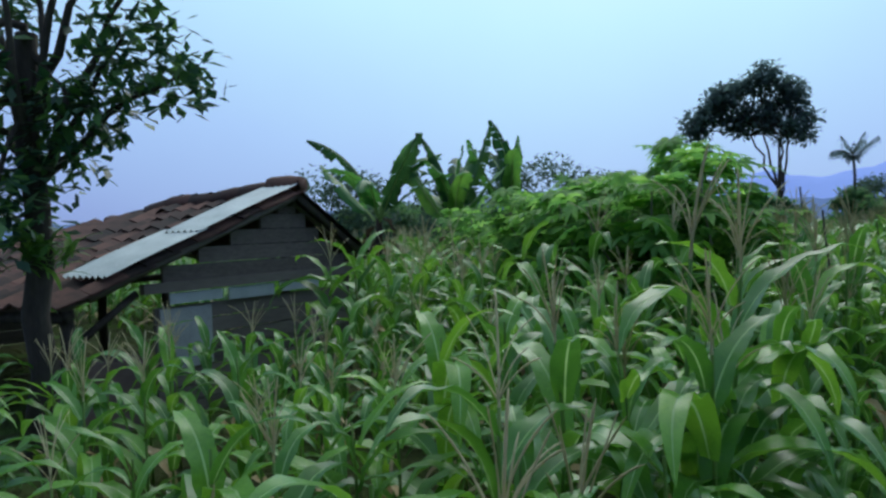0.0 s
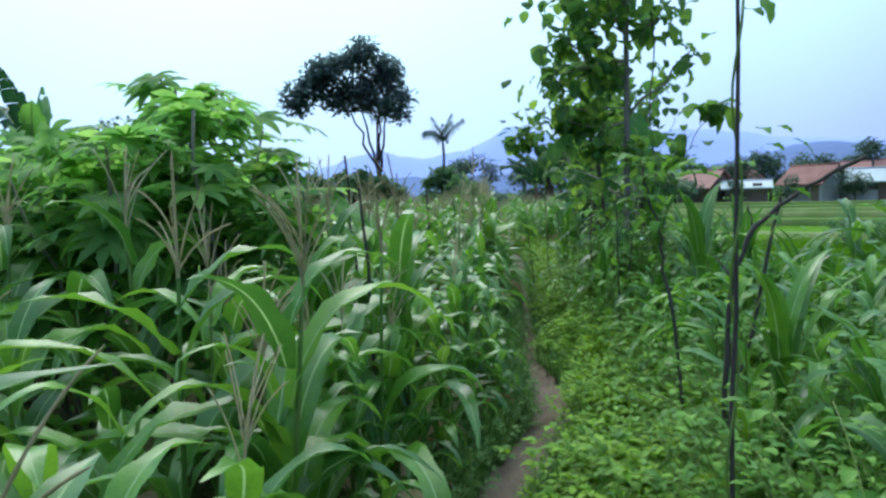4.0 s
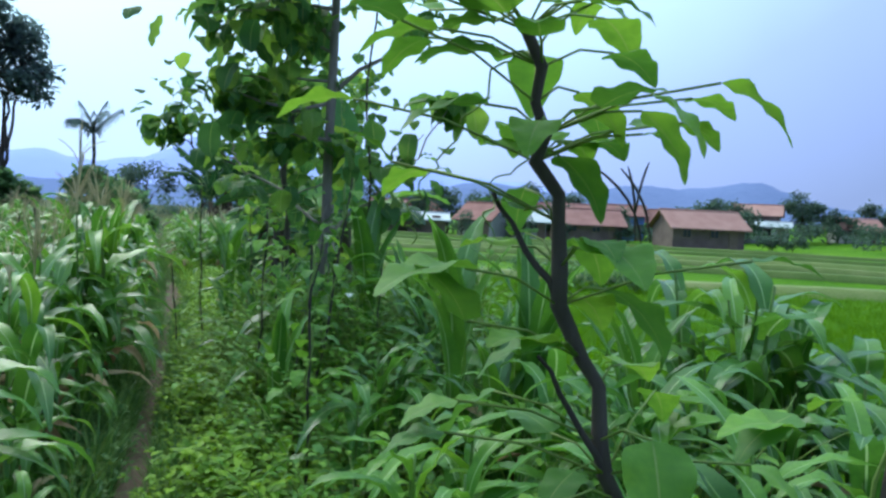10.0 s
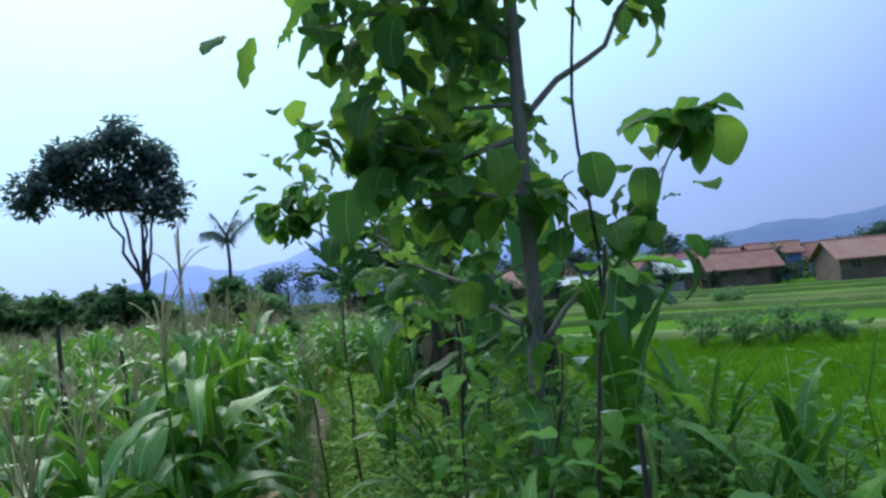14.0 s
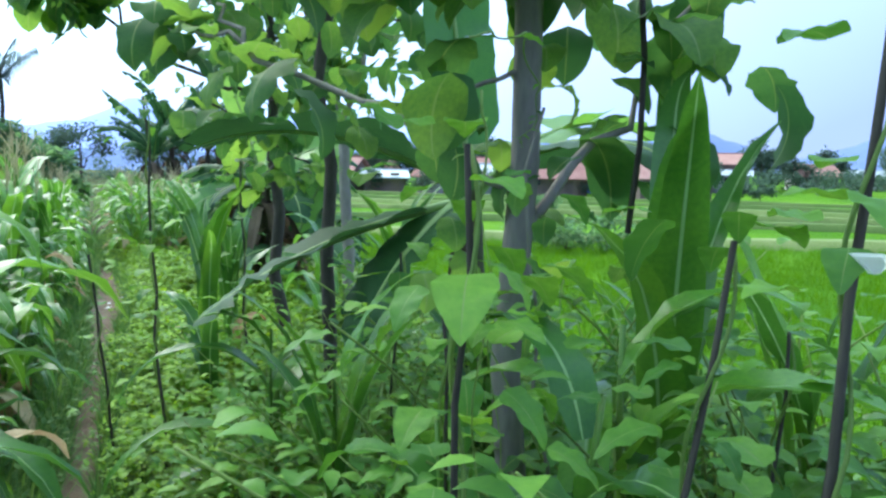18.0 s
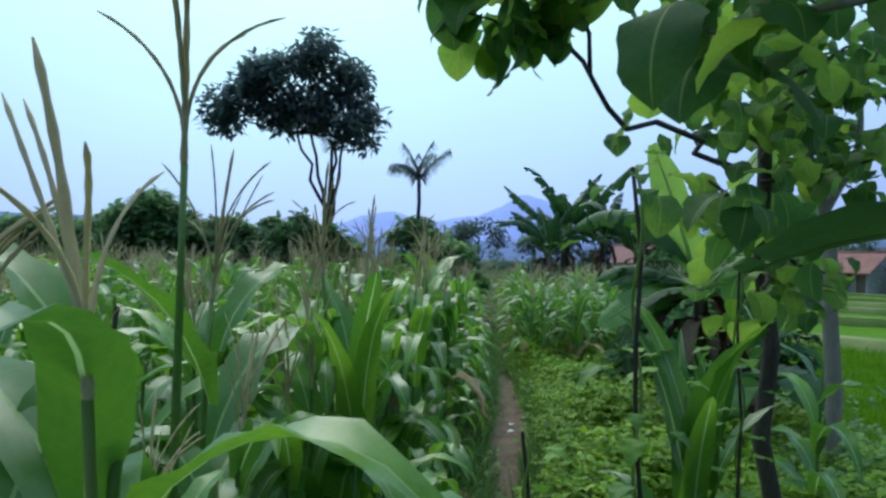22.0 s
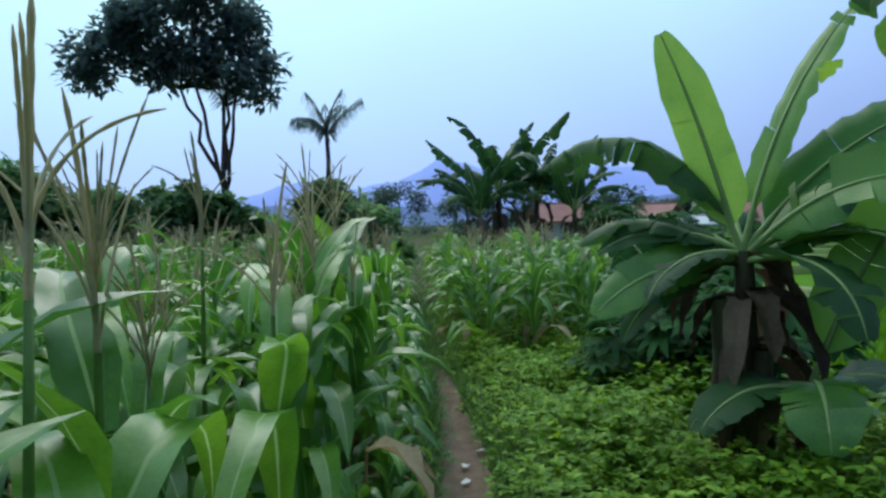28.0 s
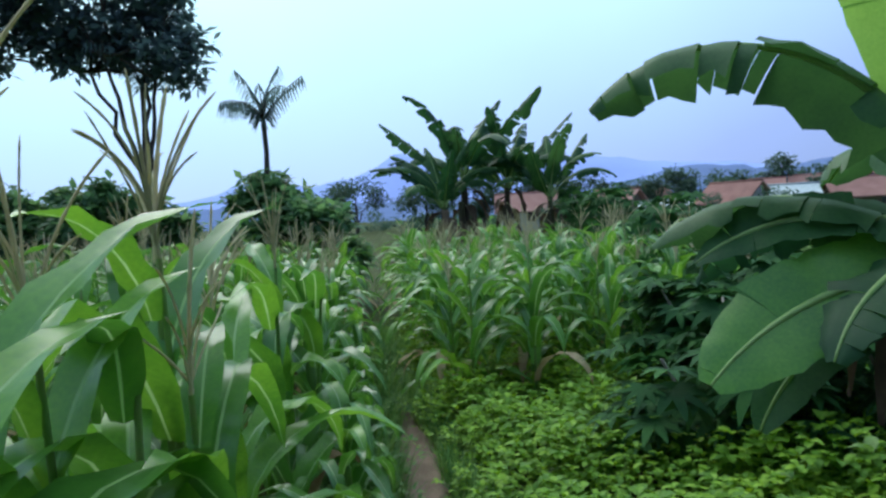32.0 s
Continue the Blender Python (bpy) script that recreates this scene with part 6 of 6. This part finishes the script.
house(66, 96, R_(-40), 9, 6, 3.0, 4.8, M_PALEWALL, M_HOUSEROOF, "pale house with a red roof in the village")
house(60, 100, R_(-40), 9, 6, 3.4, 5.4, M_BROWNWALL, M_HOUSEROOF, "brown house with a red roof in the village")
house(14, 92, R_(-10), 8, 6, 2.6, 4.4, M_PALEWALL, M_HOUSEROOF, "pale house with a red roof beyond the field")

r_v = np.random.default_rng(31)
spots = [(46.5, 78, 2.6, 1.7), (40.5, 80, 2.4, 1.6), (35.5, 81.5, 2.2, 1.4), (29, 82, 2.6, 1.8), (23.5, 83, 2.4, 1.6), (19.5, 84, 2.8, 2.0), (16, 86, 3, 2.2), (45, 91, 4.6, 2.4), (51, 87, 4.2, 2.2), (33, 89, 4.4, 2.4), (58, 84, 3.6, 2.2), (61, 80, 2.6, 1.8), (65, 84, 3.4, 2.2), (89, 84, 3, 2), (100, 82, 3, 2.2), (105, 78, 3.2, 2.2), (109, 73, 3.4, 2.4), (34.5, 79.5, 3.2, 1.8), (39.5, 78.5, 2.0, 1.4), (46, 76, 1.8, 1.6), (49, 74.5, 1.6, 1.4), (56.5, 66.5, 1.9, 1.7), (58.5, 65.5, 1.7, 1.6), (30, 90, 6, 3), (26, 92, 5.5, 3), (36, 93, 6, 3), (20, 92, 6, 3.2), (17, 95, 7, 3.4), (10, 96, 7, 3.5), (63, 88, 5.5, 3), (67, 90, 6, 3.2), (70, 86, 5, 2.8), (72, 92, 6.5, 3.2), (83, 90, 7.5, 3.0), (86, 92, 6.5, 3), (88, 88, 5, 2.6), (97, 90, 6, 3), (104, 84, 6, 3), (112, 82, 6.5, 3.2), (114, 74, 6, 3.2), (110, 88, 8, 4), (120, 82, 8, 4), (125, 72, 6, 3.6), (128, 64, 7.5, 4), (133, 58, 9, 4.4), (136, 50, 7, 4), (130, 70, 6.5, 4), (140, 62, 8, 4.4), (146, 46, 7, 4.4), (117, 62, 4, 2.6), (113, 66, 3.5, 2.4), (124, 52, 4, 3), (44, 100, 7, 3.5), (52, 104, 7, 3.5), (4, 100, 7, 4), (-4, 104, 7, 4), (78, 84, 3, 2.2), (82, 84, 3.2, 2.4), (94, 84, 3, 2.2)]
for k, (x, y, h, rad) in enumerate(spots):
    round_tree("tree", x, y, h, rad, M_FAR_HAZED, "dark green tree among the village houses" if h > 3.4 else "dark green shrub at the edge of the village", "tree" if h > 3.4 else "shrub", seed=1000 + k, trunk_h=0.2, leaf=0.55 if h > 3.4 else 0.35, per=150, n_cl=13, low=h < 3.5)
for k, (x, y, h, rad) in enumerate(((11.3, 28.0, 1.2, 0.8), (12.4, 27.6, 1.1, 0.8), (13.6, 27.2, 1.2, 0.85), (14.8, 26.8, 1.0, 0.75), (22.5, 47, 1.1, 0.8), (24, 48, 1.2, 0.9))):
    round_tree("shrub", x, y, h, rad, M_BUSH, "leafy shrub on a bank amid the rice paddies", "shrub", seed=1100 + k, trunk_h=0.05, leaf=0.16, per=420, low=True)

grove_r = np.random.default_rng(77)
bear = np.radians(np.concatenate([grove_r.uniform(-3, 62, 150), grove_r.uniform(58, 72, 40)]))
far_d = grove_r.uniform(102, 134, len(bear))
high = np.interp(np.degrees(bear), [-3, 20, 50, 58, 64, 70], [3.2, 2.8, 3.0, 4.0, 5.6, 6.4])
gx, gy = np.sin(bear) * far_d, np.cos(bear) * far_d
g_c = np.column_stack([gx, gy, land(gx, gy) + high * grove_r.uniform(0.15, 0.75, len(bear))])
g_p = clumps(grove_r, g_c, high * grove_r.uniform(0.35, 0.6, len(bear)), 34, 0.75)
g_p[:, 2] = np.maximum(g_p[:, 2], land(g_p[:, 0], g_p[:, 1]) + 0.1)
tagged(new("grove", to_mesh("grove", leaf_cards(g_p, 0.65, grove_r), [M_FAR_HAZED])), "belt of dark trees behind the village", "trees", kind="stuff")

# scraps on the footpath
for k, (x, y, a) in enumerate(((0.17, 17.05, 0.4), (0.06, 16.45, 1.0), (0.1, 16.75, 2.2))):
    s = blade(arch(0.1 - 0.02 * k, 10, -15, n=5, az=a), [0.01, 0.025, 0.02, 0.015, 0.004], cols=(-1, 0, 1), wave=0.4, rib=None)
    ob = part("plastic_scrap", moved(s, Matrix.Translation((x, y, 0.035))), M_SCRAP)
    tagged(ob, "crumpled whitish plastic scrap lying on the earth path", "litter")
big_dry = empty("withered_leaf", Matrix.Translation((-0.3, 14.75, 0.0)), "pale withered corn leaf hanging from a broken stalk", "dry leaf")
part("stalk", tube([(-0.06, 0, -0.05), (-0.04, 0, 0.4), (-0.02, 0, 0.76)], [0.009, 0.008, 0.005], 6), M_DRY, big_dry)
part("blade", slot(blade(arch(0.36, 20, -86, n=8, az=-0.3, start=(-0.02, 0, 0.74), power=0.5), [0.012, 0.04, 0.052, 0.05, 0.04, 0.03, 0.018, 0.003], fold=0.7, wave=0.3), 0), M_DRY, big_dry)
